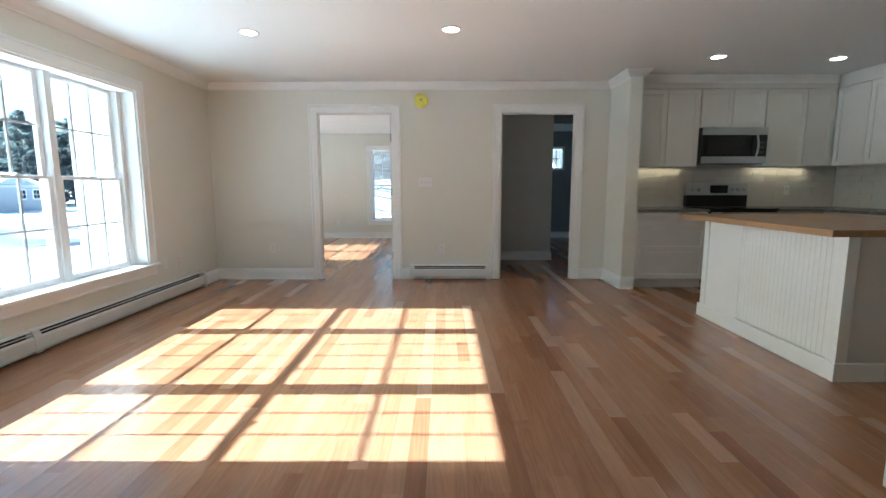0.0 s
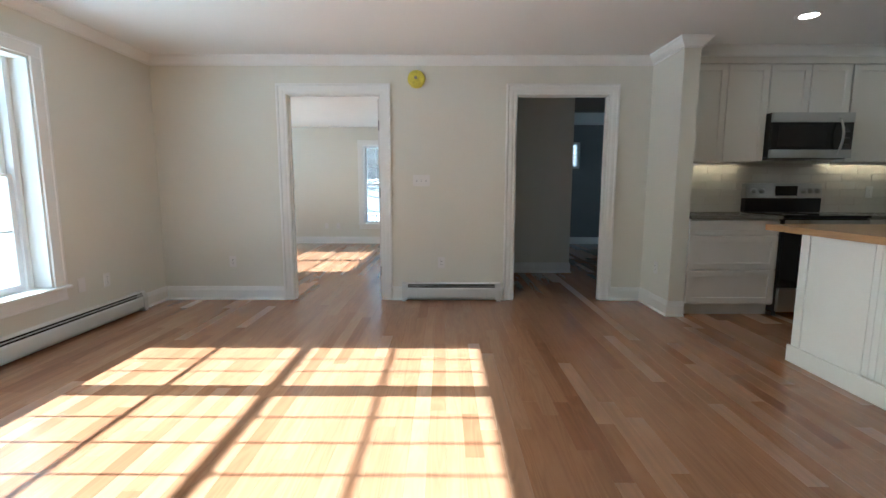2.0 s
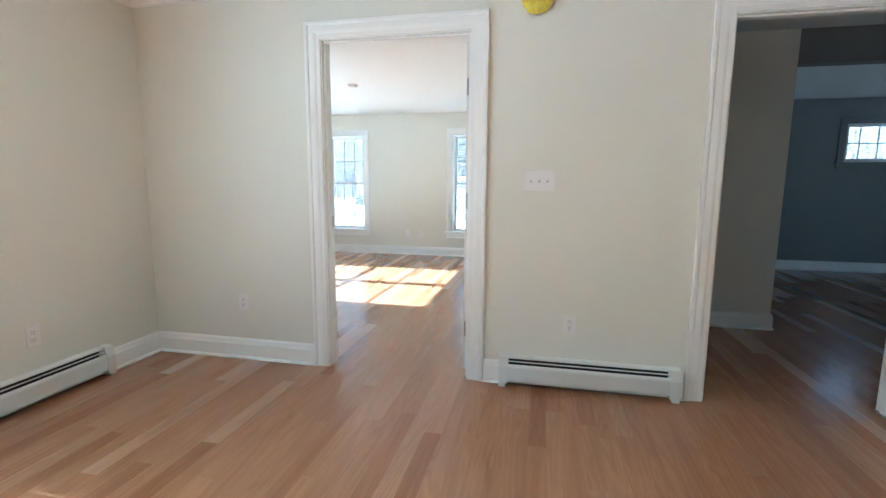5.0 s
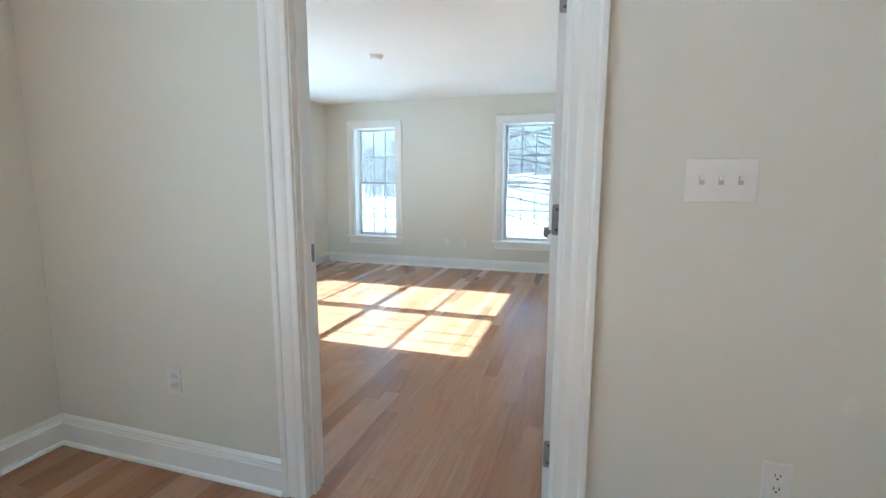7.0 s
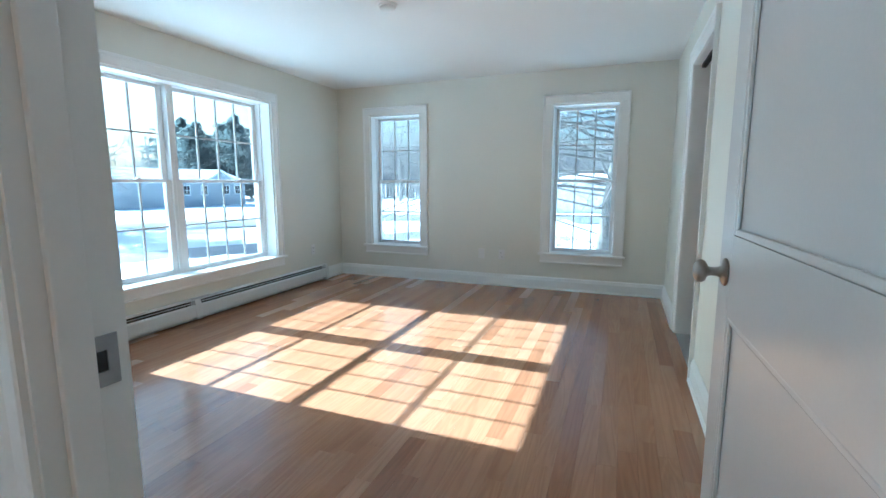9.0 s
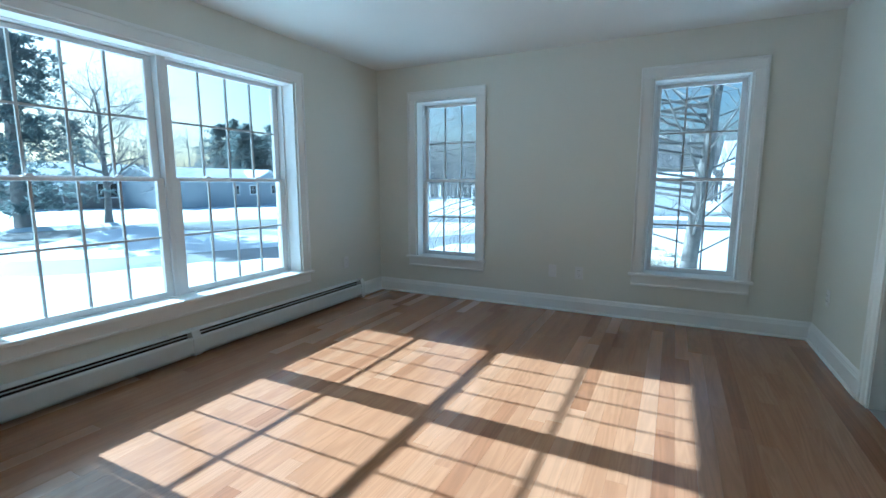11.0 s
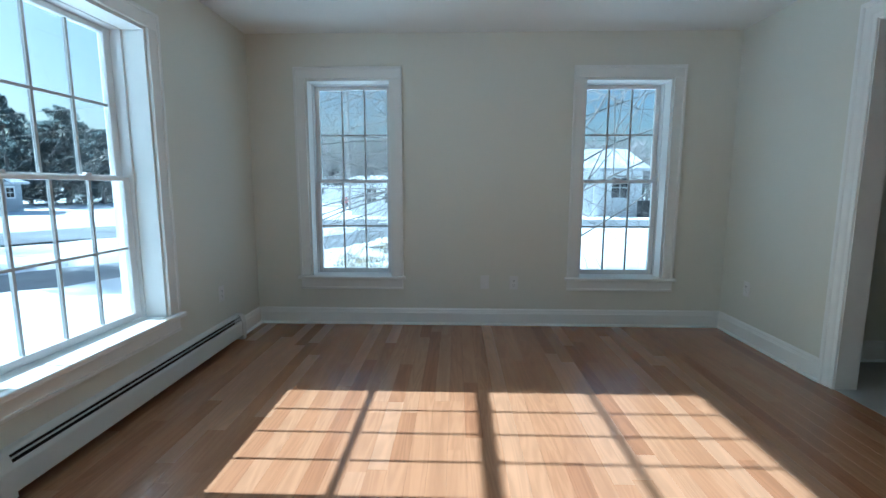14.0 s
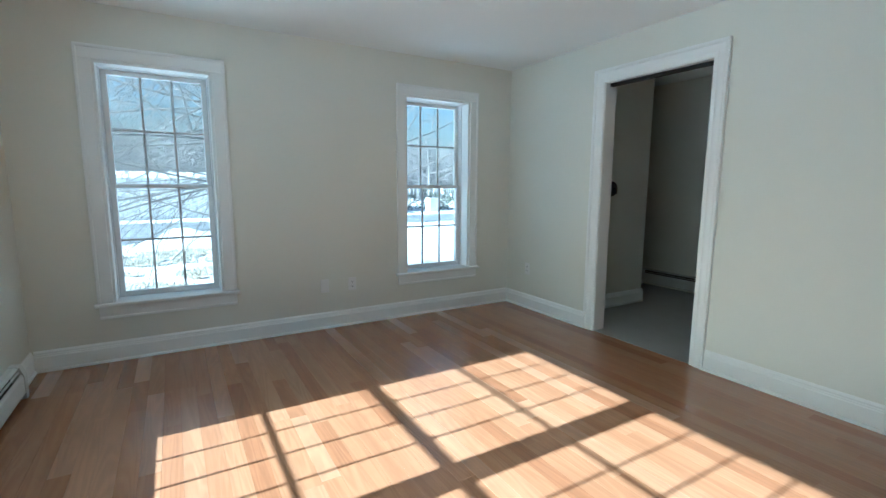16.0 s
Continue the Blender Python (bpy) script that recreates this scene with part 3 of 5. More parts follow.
# white trimmed end of the near kitchen wall
post = structure("trim_wall_end", boxed(1.898, 1.922, KS - 0.16, KS + 0.012, 0, 2.2, bevel=0.004), TRIM, "white casing on the end of a wall", "trim")


def cornice(p, q, side, m0=0, m1=0):
    bm = run(bmesh.new(), CROWN, (*p, H1 - 0.0855), (*q, H1 - 0.0855), (*side, 0), (0, 0, 1), m0, m1)
    structure("crown_moulding", bm, TRIM, "white crown moulding under ceiling", "moulding")


cornice((XL, SY), (XL, YW), (1, 0), -1, -1)
cornice((XL, YW), (2.22, YW), (0, -1), -1, -1)
cornice((2.22, YW), (2.22, 5.09), (-1, 0), -1, 1)
cornice((2.22, 5.09), (2.36, 5.09), (0, -1), 1, 1)
cornice((2.36, 5.09), (2.36, 5.355), (1, 0), 1, -1)
cornice((2.36, 5.355), (4.706, 5.355), (0, -1), -1, -1)
cornice((XL, SY), (1.92, SY), (0, 1), -1, 0)


# ---------------------------------------------------------------- baseboard heaters
def heater(name, m, length, gaps, label, height=0.195, deep=0.066):
    """Hydronic baseboard: local x along the wall, y out from it."""
    h = thing(name, label, "baseboard heater", m)
    L0, cap = 0.035, 0.055
    part("back_plate", boxed(0, length, 0.001, 0.006, 0.02, height), HEAT, h)
    prof = ((0.006, height), (0.030, height), (0.044, height - 0.006), (0.046, height - 0.012), (0.036, height - 0.012), (0.028, height - 0.006), (0.006, height - 0.006))
    part("top_hood", sweep(bmesh.new(), prof, (0, 0, 0), (length, 0, 0), (0, 1, 0)), HEAT, h)
    front = ((deep - 0.004, 0.040), (deep, 0.040), (deep, height - 0.062), (deep - 0.003, height - 0.052), (deep - 0.010, height - 0.044), (deep - 0.014, height - 0.046), (deep - 0.006, height - 0.058), (deep - 0.004, height - 0.066))
    part("front_cover", sweep(bmesh.new(), front, (0, 0, 0), (length, 0, 0), (0, 1, 0)), HEAT, h)
    part("damper_blade", boxed(cap, length - cap, 0.040, 0.050, height - 0.032, height - 0.028), HEAT, h)
    part("fin_element", boxed(0.02, length - 0.02, 0.010, 0.056, 0.050, 0.110), FIN, h, "dark finned heating element")
    # black sheet before the back plate stands in for shade in the slots
    part("slot_shadow_plate", boxed(0.002, length - 0.002, 0.0065, 0.008, 0.025, height - 0.007), DARK, h, "black plate put in for the shade behind heater slots")
    for a, b in ((0, cap), (length - cap, length)) + tuple((g - 0.03, g + 0.03) for g in gaps):
        end = ((0.001, 0.020), (deep + 0.003, 0.020), (deep + 0.003, height - 0.060), (deep - 0.001, height - 0.044), (0.050, height - 0.004), (0.034, height + 0.003), (0.001, height + 0.003))
        nm = "end_cap" if a == 0 or b == length else "splice_cover"
        part(nm, sweep(bmesh.new(), end, (a, 0, 0), (b, 0, 0), (0, 1, 0)), HEAT, h)
    for fx in (0.0, length - 0.04):
        part("foot", boxed(fx, fx + 0.04, 0.004, deep, 0.0, 0.0205), HEAT, h)
    return h


heater("baseboard_heater", pose(XL, 5.265, 0, 0, 0, -90), 5.265 + 1.2, (2.28,), "long white metal baseboard heater under triple window", height=0.185)
heater("baseboard_heater", pose(0.765, YW, 0, 0, 0, 180), 1.01, (), "short white metal baseboard heater between two doorways", height=0.185)
heater("baseboard_heater", pose(BX, 10.125, 0, 0, 0, -90), 3.82, (1.90,), "long white metal baseboard heater under twin bedroom window", height=0.195)
heater("baseboard_heater", pose(1.78, 9.15, 0, 0, 0, 90), 1.25, (), "white metal baseboard heater in unlit bathroom", height=0.195)


# ---------------------------------------------------------------- kitchen
def shaker(name, parent, x0, x1, z0, z1, y, rail=0.055, label="", facing="y"):
    """A five-piece front, its face at y looking to -y (or at x looking to -x)."""
    def put(bm, p, q, d0, d1, lo, hi, bevel=0.0):
        box(bm, *((p, q, y + d0, y + d1) if facing == "y" else (y + d0, y + d1, p, q)), lo, hi, bevel=bevel)
    bm = bmesh.new()
    g = 0.0035
    x0, x1, z0, z1 = x0 + g, x1 - g, z0 + g, z1 - g
    put(bm, x0, x0 + rail, 0, 0.019, z0, z1, 0.0015)
    put(bm, x1 - rail, x1, 0, 0.019, z0, z1, 0.0015)
    put(bm, x0 + rail, x1 - rail, 0, 0.019, z0, z0 + rail, 0.0015)
    put(bm, x0 + rail, x1 - rail, 0, 0.019, z1 - rail, z1, 0.0015)
    front = part(name, bm, CAB, parent, label)
    bm = bmesh.new()
    put(bm, x0 + rail, x1 - rail, 0.013, 0.018, z0 + rail, z1 - rail)
    part("panel", bm, CAB, front)
    return front


def cabinet(name, label, x0, x1, y0, y1, z0, z1, fronts, toe=False, facing="y", group=""):
    """A carcass with shaker fronts: (name, from, to, bottom, top) each."""
    c = thing(name, label, "cabinet", group=group)
    if facing == "y":
        part("body", boxed(x0 + 0.001, x1 - 0.001, y0 + 0.02, y1, z0, z1), CAB, c)
        if toe:
            part("toe_kick", boxed(x0 + 0.002, x1 - 0.002, y0 + 0.085, y1, 0.0, z0), CAB, c)
        for nm, a, b, lo, hi in fronts:
            shaker(nm, c, a, b, lo, hi, y0, rail=0.055 if hi - lo > 0.2 else 0.038)
    else:
        part("body", boxed(x0 + 0.02, x1, y0 + 0.001, y1 - 0.001, z0, z1), CAB, c)
        if toe:
            part("toe_kick", boxed(x0 + 0.085, x1, y0 + 0.002, y1 - 0.002, 0.0, z0), CAB, c)
        for nm, a, b, lo, hi in fronts:
            shaker(nm, c, a, b, lo, hi, x0, rail=0.055 if hi - lo > 0.2 else 0.038, facing="x")
    return c


YB = YW - 0.001
R0, R1 = 3.172, 3.928
cabinet("base_cabinet", "white shaker three-drawer base cabinet beside range", 2.365, 3.168, 5.08, YB, 0.105, 0.884,
        (("drawer_front", 2.367, 3.166, 0.742, 0.876), ("drawer_front", 2.367, 3.166, 0.432, 0.738), ("drawer_front", 2.367, 3.166, 0.115, 0.428)), True)
cabinet("base_cabinet", "white shaker base cabinet in kitchen corner", 3.932, 4.44, 5.08, YB, 0.105, 0.884,
        (("drawer_front", 3.934, 4.438, 0.742, 0.876), ("door", 3.934, 4.438, 0.115, 0.738)), True)
for k, (a, b) in enumerate(((2.1, 2.85), (2.85, 3.6), (3.6, 4.35), (4.35, 5.08))):
    cabinet("base_cabinet", "white shaker base cabinet along end wall", 4.45, KX - 0.001, a, b, 0.105, 0.884,
            (("drawer_front", a, b, 0.742, 0.876), ("door", a, (a + b) / 2, 0.115, 0.738), ("door", (a + b) / 2, b, 0.115, 0.738)), True, "x", group="end wall base cabinets")
top = structure("countertop", boxed(2.362, 3.17, 5.055, YB, 0.885, 0.915, bevel=0.003), STONE, "grey quartz kitchen countertop", "countertop")
bm = boxed(3.93, KX - 0.001, 5.055, YB, 0.885, 0.915, bevel=0.003)
box(bm, 4.425, KX - 0.001, 2.1, 5.056, 0.885, 0.915, bevel=0.003)
structure("countertop", bm, STONE, "grey quartz kitchen countertop", "countertop")

UZ0, UZ1, UY = 1.402, 2.275, 5.37
cabinet("wall_cabinet", "white two-door shaker wall cabinet beside microwave", 2.365, 3.155, UY, YB, UZ0, UZ1, (("door", 2.367, 2.775, UZ0, UZ1), ("door", 2.775, 3.153, UZ0, UZ1)))
cabinet("wall_cabinet", "short white shaker wall cabinet above microwave", 3.157, 3.908, UY, YB, 1.845, UZ1, (("door", 3.159, 3.53, 1.845, UZ1), ("door", 3.53, 3.906, 1.845, UZ1)))
cabinet("wall_cabinet", "white two-door shaker wall cabinet in kitchen corner", 3.91, 4.715, UY, YB, UZ0, UZ1, (("door", 3.912, 4.378, UZ0, UZ1), ("door", 4.378, 4.713, UZ0, UZ1)))
for a, b in ((2.9, 3.72), (3.72, 4.54), (4.54, 5.369)):
    cabinet("wall_cabinet", "white shaker wall cabinet along kitchen end wall", 4.72, KX - 0.001, a, b, UZ0, UZ1, (("door", a, (a + b) / 2, UZ0, UZ1), ("door", (a + b) / 2, b, UZ0, UZ1)), facing="x", group="end wall cabinets")
structure("trim_soffit", boxed(2.361, KX - 0.001, 5.356, YB, UZ1 + 0.001, H1 - 0.001), CAB, "white filler above wall cabinets", "trim")
structure("trim_soffit", boxed(4.706, KX - 0.001, 2.9, 5.354, UZ1 + 0.001, H1 - 0.001), CAB, "white filler above wall cabinets", "trim")

# microwave
mw = thing("microwave", "stainless over-range microwave with dark glass door", "microwave", pose(3.163, 5.29, 1.432))
W, HM = 0.74, 0.405
part("body", boxed(0.001, W - 0.001, 0.03, 0.379, 0.004, HM), BLACK, mw)
part("top_band", boxed(0, W, 0, 0.03, HM - 0.085, HM, bevel=0.003), STEEL, mw, "stainless upper door band")
part("bottom_band", boxed(0, W, 0, 0.03, 0, 0.075, bevel=0.003), STEEL, mw, "stainless lower door band")
part("door_glass", boxed(0.002, W - 0.002, 0.006, 0.03, 0.076, HM - 0.086), BLACKGLASS, mw, "black glass door")
part("window_mesh", boxed(0.06, 0.50, 0.004, 0.0062, 0.105, HM - 0.115), DARK, mw)
part("vent_grille", boxed(0.03, W - 0.03, 0.03, 0.30, -0.006, 0.0035), BLACK, mw)
bm = bmesh.new()
pts = [(0.60, -0.012 - 0.045 * math.sin(math.pi * i / 12), 0.03 + 0.325 * i / 12) for i in range(13)]
rings = []
for i, (px, py, pz) in enumerate(pts):
    rings.append([bm.verts.new((px + 0.011 * math.cos(a), py + 0.009 * math.sin(a), pz)) for a in (2 * math.pi * j / 10 for j in range(10))])
for a, b in zip(rings, rings[1:]):
    for j in range(10):
        bm.faces.new((a[j], a[(j + 1) % 10], b[(j + 1) % 10], b[j]))
bm.faces.new(rings[0][::-1])
bm.faces.new(rings[-1])
part("handle", bm, STEEL, mw, "curved stainless handle", smooth=True)
for i in range(3):
    part("button_row", boxed(0.652, 0.71, 0.0045, 0.0062, 0.12 + i * 0.055, 0.132 + i * 0.055), FIN, mw)

# range
rg = thing("range", "freestanding black and stainless electric range between cabinets", "range", pose(R0, 5.045, 0))
W = R1 - R0
part("body", boxed(0.002, W - 0.002, 0.03, 0.60, 0.045, 0.90), BLACK, rg)
part("cooktop", boxed(0, W, -0.005, 0.60, 0.901, 0.921, bevel=0.004), BLACKGLASS, rg, "black ceramic cooktop")
for cx, cy, rr in ((0.2, 0.16, 0.1), (0.56, 0.16, 0.085), (0.2, 0.42, 0.08), (0.56, 0.42, 0.1)):
    part("burner_ring", lathe(bmesh.new(), ((rr, 0.9212), (rr - 0.003, 0.9216)), Matrix.Translation((cx, cy, 0)), 32), FIN, rg)
bm = boxed(0.004, W - 0.004, 0.55, 0.625, 0.922, 1.06, bevel=0.004)
part("backguard_base", bm, BLACK, rg)
bm = boxed(0.0, W, 0.545, 0.63, 1.062, 1.205, bevel=0.006)
for v in bm.verts:
    if v.co.y < 0.58 and v.co.z > 1.15:
        v.co.y += 0.025
guard = part("control_panel", bm, STEEL, rg, "stainless control panel")
part("display", boxed(0.29, 0.50, 0.540, 0.556, 1.085, 1.18), BLACKGLASS, guard, "black display window")
for kx in (0.075, 0.155, 0.565, 0.635, 0.705):
    rot = Matrix.Translation((kx, 0.552, 1.13)) @ Matrix.Rotation(math.radians(80), 4, "X")
    kn = part("knob", lathe(bmesh.new(), ((0.026, 0), (0.024, 0.01), (0.020, 0.014), (0.017, 0.03), (0.004, 0.032)), rot, 20), STEEL, guard, "stainless control knob", smooth=True)
oven = part("oven_door", boxed(0.006, W - 0.006, 0.0, 0.03, 0.275, 0.885, bevel=0.005), BLACKGLASS, rg, "black glass oven door")
bm = bmesh.new()
lathe(bm, ((0.012, 0.05), (0.012, W - 0.05)), Matrix.Translation((0, -0.04, 0.825)) @ Matrix.Rotation(math.pi / 2, 4, "Y"), 14)
box(bm, 0.07, 0.09, -0.04, 0.001, 0.815, 0.835)
box(bm, W - 0.09, W - 0.07, -0.04, 0.001, 0.815, 0.835)
part("handle", bm, STEEL, oven, "stainless bar handle", smooth=False)
part("top_trim", boxed(0.006, W - 0.006, -0.002, 0.0, 0.845, 0.88), STEEL, oven)
part("tag", boxed(0.20, 0.33, -0.0022, -0.0005, 0.52, 0.62), PLASTIC, oven, "pale paper tag")
part("drawer", boxed(0.006, W - 0.006, 0.0, 0.03, 0.05, 0.265, bevel=0.006), STEEL, rg, "stainless storage drawer")
for fx in (0.04, W - 0.04):
    for fy in (0.08, 0.55):
        part("foot", lathe(bmesh.new(), ((0.018, 0), (0.015, 0.046)), Matrix.Translation((fx, fy, 0)), 12), BLACK, rg)

# island
isl = thing("kitchen_island", "white beadboard kitchen island with butcher block top", "kitchen island", pose(2.52, 2.54, 0))
IL, IW = 1.46, 1.05
part("body", boxed(0.02, IW - 0.02, 0.02, IL - 0.02, 0.0, 0.874), CAB, isl)
for px, py in ((0, 0), (IW - 0.07, 0), (0, IL - 0.07), (IW - 0.07, IL - 0.07)):
    part("corner_post", boxed(px, px + 0.07, py, py + 0.07, 0, 0.873, bevel=0.002), TRIM, isl)
part("side_panel", boxed(0.008, 0.021, 0.95, IL - 0.071, 0.0, 0.873), TRIM, isl)
n = 21
for i in range(n):
    a = 0.071 + (0.948 - 0.071) * i / n
    b = 0.071 + (0.948 - 0.071) * (i + 1) / n
    part("beadboard_slat", boxed(0.008, 0.0205, a + 0.0009, b - 0.0009, 0.12, 0.872, bevel=0.0022), TRIM, isl)
part("near_panel", boxed(0.071, IW - 0.071, 0.006, 0.021, 0.0, 0.873), CAB, isl)
bm = boxed(-0.016, -0.001, -0.016, IL + 0.016, 0, 0.115, bevel=0.004)
part("plinth", bm, TRIM, isl)
part("plinth", boxed(-0.0005, IW + 0.016, -0.016, -0.001, 0, 0.115, bevel=0.004), TRIM, isl)
top_i = new("butcher_block_top")
tagged(top_i, "oiled wooden butcher block worktop on island", "worktop")
top_i.matrix_world = pose(2.38, 2.49, 0.875)
TW = 1.34
xw = 0.0
i = 0
while xw < TW - 0.005:
    bm = boxed(xw + 0.0002, min(xw + 0.042, TW) - 0.0002, 0, 1.66, 0, 0.04, bevel=0.0015, segments=1)
    part("stave", bm, BUTCHER, top_i)
    xw += 0.042

# backsplash
splash = thing("backsplash", "glossy white horizontal subway tile backsplash", "backsplash", kind="structure")
part("grout_bed", boxed(2.361, KX - 0.001, YB - 0.004, YB, 0.916, UZ0 - 0.001), GROUT, splash)
part("grout_bed", boxed(KX - 0.005, KX - 0.001, 2.1, YB - 0.004, 0.916, UZ0 - 0.001), GROUT, splash)
TWD, THT = 0.30, 0.0755


def tiles(axis, a0, a1):
    z, r = 0.918, 0
    while z < UZ0 - 0.01:
        z1 = min(z + THT, UZ0 - 0.002)
        p = a0 - (TWD / 2 if r % 2 else 0)
        while p < a1:
            lo, hi = max(p, a0) + 0.001, min(p + TWD, a1) - 0.001
            if hi - lo > 0.01:
                if axis == "x":
                    bm = boxed(lo, hi, YB - 0.0105, YB - 0.004, z + 0.001, z1 - 0.001, bevel=0.0015, segments=1)
                else:
                    bm = boxed(KX - 0.0115, KX - 0.005, lo, hi, z + 0.001, z1 - 0.001, bevel=0.0015, segments=1)
                part("tile", bm, TILE, splash)
            p += TWD
        z, r = z1, r + 1


tiles("x", 2.362, KX - 0.012)
tiles("y", 2.9, YB - 0.012)

for a, b, yy, lip in ((2.42, 3.10, 5.60, 0.012), (3.95, 4.66, 5.60, 0.012)):
    st = thing("under_cabinet_light", "warm LED strip glowing under wall cabinet", "light strip", pose(a, yy, UZ0 - 0.012))
    bm = boxed(0, b - a, -0.012, 0.012, 0.005, 0.0118)
    if lip:
        box(bm, 0, b - a, -0.016, -0.0125, 0.005 - lip, 0.0118)
    part("housing", bm, PLASTIC, st)
    part("diffuser", boxed(0.005, b - a - 0.005, -0.003, 0.003, 0.0, 0.0048), STRIPGLOW, st, "glowing diffuser")


# ---------------------------------------------------------------- fixtures on walls and ceilings
def downlight(x, y, z):
    d = thing("ceiling_downlight", "lit recessed downlight with white trim in ceiling", "downlight", pose(x, y, z), group="ceiling downlights")
    bm = bmesh.new()
    ring = ((0.088, 0.0), (0.086, -0.005), (0.066, -0.007), (0.060, -0.004), (0.060, 0.0))
    st = 32
    loops = [[bm.verts.new((r * math.cos(2 * math.pi * i / st), r * math.sin(2 * math.pi * i / st), h)) for i in range(st)] for r, h in ring]
    for a, b in zip(loops, loops[1:]):
        for i in range(st):
            bm.faces.new((a[i], a[(i + 1) % st], b[(i + 1) % st], b[i]))
    part("trim_ring", bm, PLASTIC, d, smooth=True)
    part("lens", lathe(bmesh.new(), ((0.0598, -0.0035), (0.0598, -0.0005)), Matrix(), 32), LAMPGLOW, d, "glowing lens")


for x, y in ((-1.41, 3.86), (0.25, 3.80), (2.87, 4.60), (4.09, 4.66)):
    downlight(x, y, H1 - 0.0005)

sd = thing("smoke_detector", "round white smoke detector on bedroom ceiling", "smoke detector", pose(-2.28, 8.30, H2))
part("base", lathe(bmesh.new(), ((0.062, -0.012), (0.065, -0.008), (0.065, -0.0005)), Matrix(), 32), PLASTIC, sd, smooth=False)
part("dome", lathe(bmesh.new(), ((0.020, -0.036), (0.045, -0.033), (0.054, -0.024), (0.056, -0.0125)), Matrix(), 32), PLASTIC, sd, smooth=True)

al = thing("fire_alarm", "round fire alarm wrapped in crinkled yellow protective film", "alarm", pose(-0.088, YW, 2.205, 90, 0, 0))
bm = lathe(bmesh.new(), ((0.080, 0.001), (0.086, 0.012), (0.084, 0.030), (0.073, 0.046), (0.046, 0.055), (0.02, 0.057)), Matrix(), 40)
rr = random.Random(3)
for v in bm.verts:
    v.co *= 1 + rr.uniform(-0.035, 0.035)
    v.co.z = max(v.co.z, 0.001)
part("cover", bm, YELLOW, al, "crinkled yellow film", smooth=False)
part("sounder", lathe(bmesh.new(), ((0.016, 0.0565), (0.012, 0.061)), Matrix.Translation((-0.005, 0.005, 0)), 16), NICKEL, al, "dim round centre")


def plate(name, m, wide, tall, kind, label):
    """A wall plate: local x along the wall, z up, facing -y."""
    p = thing(name, label, "wall plate", m)
    part("cover_plate", boxed(-wide / 2, wide / 2, -0.006, -0.0005, -tall / 2, tall / 2, bevel=0.0025), PLASTIC, p)
    if kind == "outlet":
        for s in (-1, 1):
            rec = part("receptacle", boxed(-0.017, 0.017, -0.0082, -0.0055, s * 0.0195 - 0.0145, s * 0.0195 + 0.0145, bevel=0.004), PLASTIC, p)
            for sx in (-0.0065, 0.0065):
                part("slot", boxed(sx - 0.0012, sx + 0.0012, -0.0086, -0.0078, s * 0.0195 - 0.001, s * 0.0195 + 0.008), DARK, rec)
            part("ground_hole", boxed(-0.0025, 0.0025, -0.0086, -0.0078, s * 0.0195 - 0.0095, s * 0.0195 - 0.005), DARK, rec)
    elif kind == "switch":
        for sx in (-0.046, 0.0, 0.046):
            # flat grey plate stands for the shade inside the toggle's slot
            part("toggle_slot", boxed(sx - 0.0065, sx + 0.0065, -0.0065, -0.0055, -0.0115, 0.0115), DIMMED_WHITE, p, "slot round toggle, its shade put in as pale grey")
            part("toggle", boxed(sx - 0.005, sx + 0.005, -0.016, -0.0055, 0.0, 0.012, bevel=0.0015), PLASTIC, p)
            for sz in (-0.03, 0.03):
                part("screw", lathe(bmesh.new(), ((0.003, 0), (0.0025, 0.001)), Matrix.Translation((sx, -0.006, sz)) @ Matrix.Rotation(math.pi / 2, 4, "X"), 8), PLASTIC, p)
    else:
        part("jack", boxed(-0.008, 0.008, -0.009, -0.0055, -0.008, 0.008, bevel=0.002), PLASTIC, p)
    return p


plate("light_switch", pose(-0.045, YW, 1.228), 0.17, 0.115, "switch", "white three-gang toggle switch plate on wall")
plate("wall_outlet", pose(0.158, YW, 0.392), 0.071, 0.115, "outlet", "white duplex outlet above short heater")
plate("wall_outlet", pose(-1.993, YW, 0.398), 0.071, 0.115, "outlet", "white duplex outlet beside bedroom doorway")
plate("wall_outlet", pose(XL, 4.856, 0.372, 0, 0, 90), 0.071, 0.115, "outlet", "white duplex outlet above long heater")
plate("cable_plate", pose(XL, 4.585, 0.384, 0, 0, 90), 0.071, 0.115, "jack", "white cable jack plate beside triple window")
plate("cable_plate", pose(-2.265, BY, 0.37), 0.071, 0.115, "jack", "white cable jack plate between bedroom windows")
plate("wall_outlet", pose(-2.022, BY, 0.366), 0.071, 0.115, "outlet", "white duplex outlet between bedroom windows")
plate("wall_outlet", pose(BX, 9.914, 0.40, 0, 0, 90), 0.071, 0.115, "outlet", "white duplex outlet near bedroom corner")
plate("wall_outlet", pose(2.22, 5.36, 0.40, 0, 0, -90), 0.071, 0.115, "outlet", "white duplex outlet on short wing wall")
plate("wall_outlet", pose(BXR, 10.2, 0.40, 0, 0, -90), 0.071, 0.115, "outlet", "white duplex outlet near bathroom doorway")
plate("wall_outlet", pose(2.55, YB - 0.0105, 1.12), 0.071, 0.115, "outlet", "white duplex outlet on tiled backsplash")
plate("wall_outlet", pose(4.45, YB - 0.0105, 1.12), 0.071, 0.115, "outlet", "white duplex outlet on tiled backsplash")

# shower fittings
sh = thing("shower_valve", "dark round shower valve with lever on bathroom wall", "shower valve", pose(0.40, 9.80, 0))
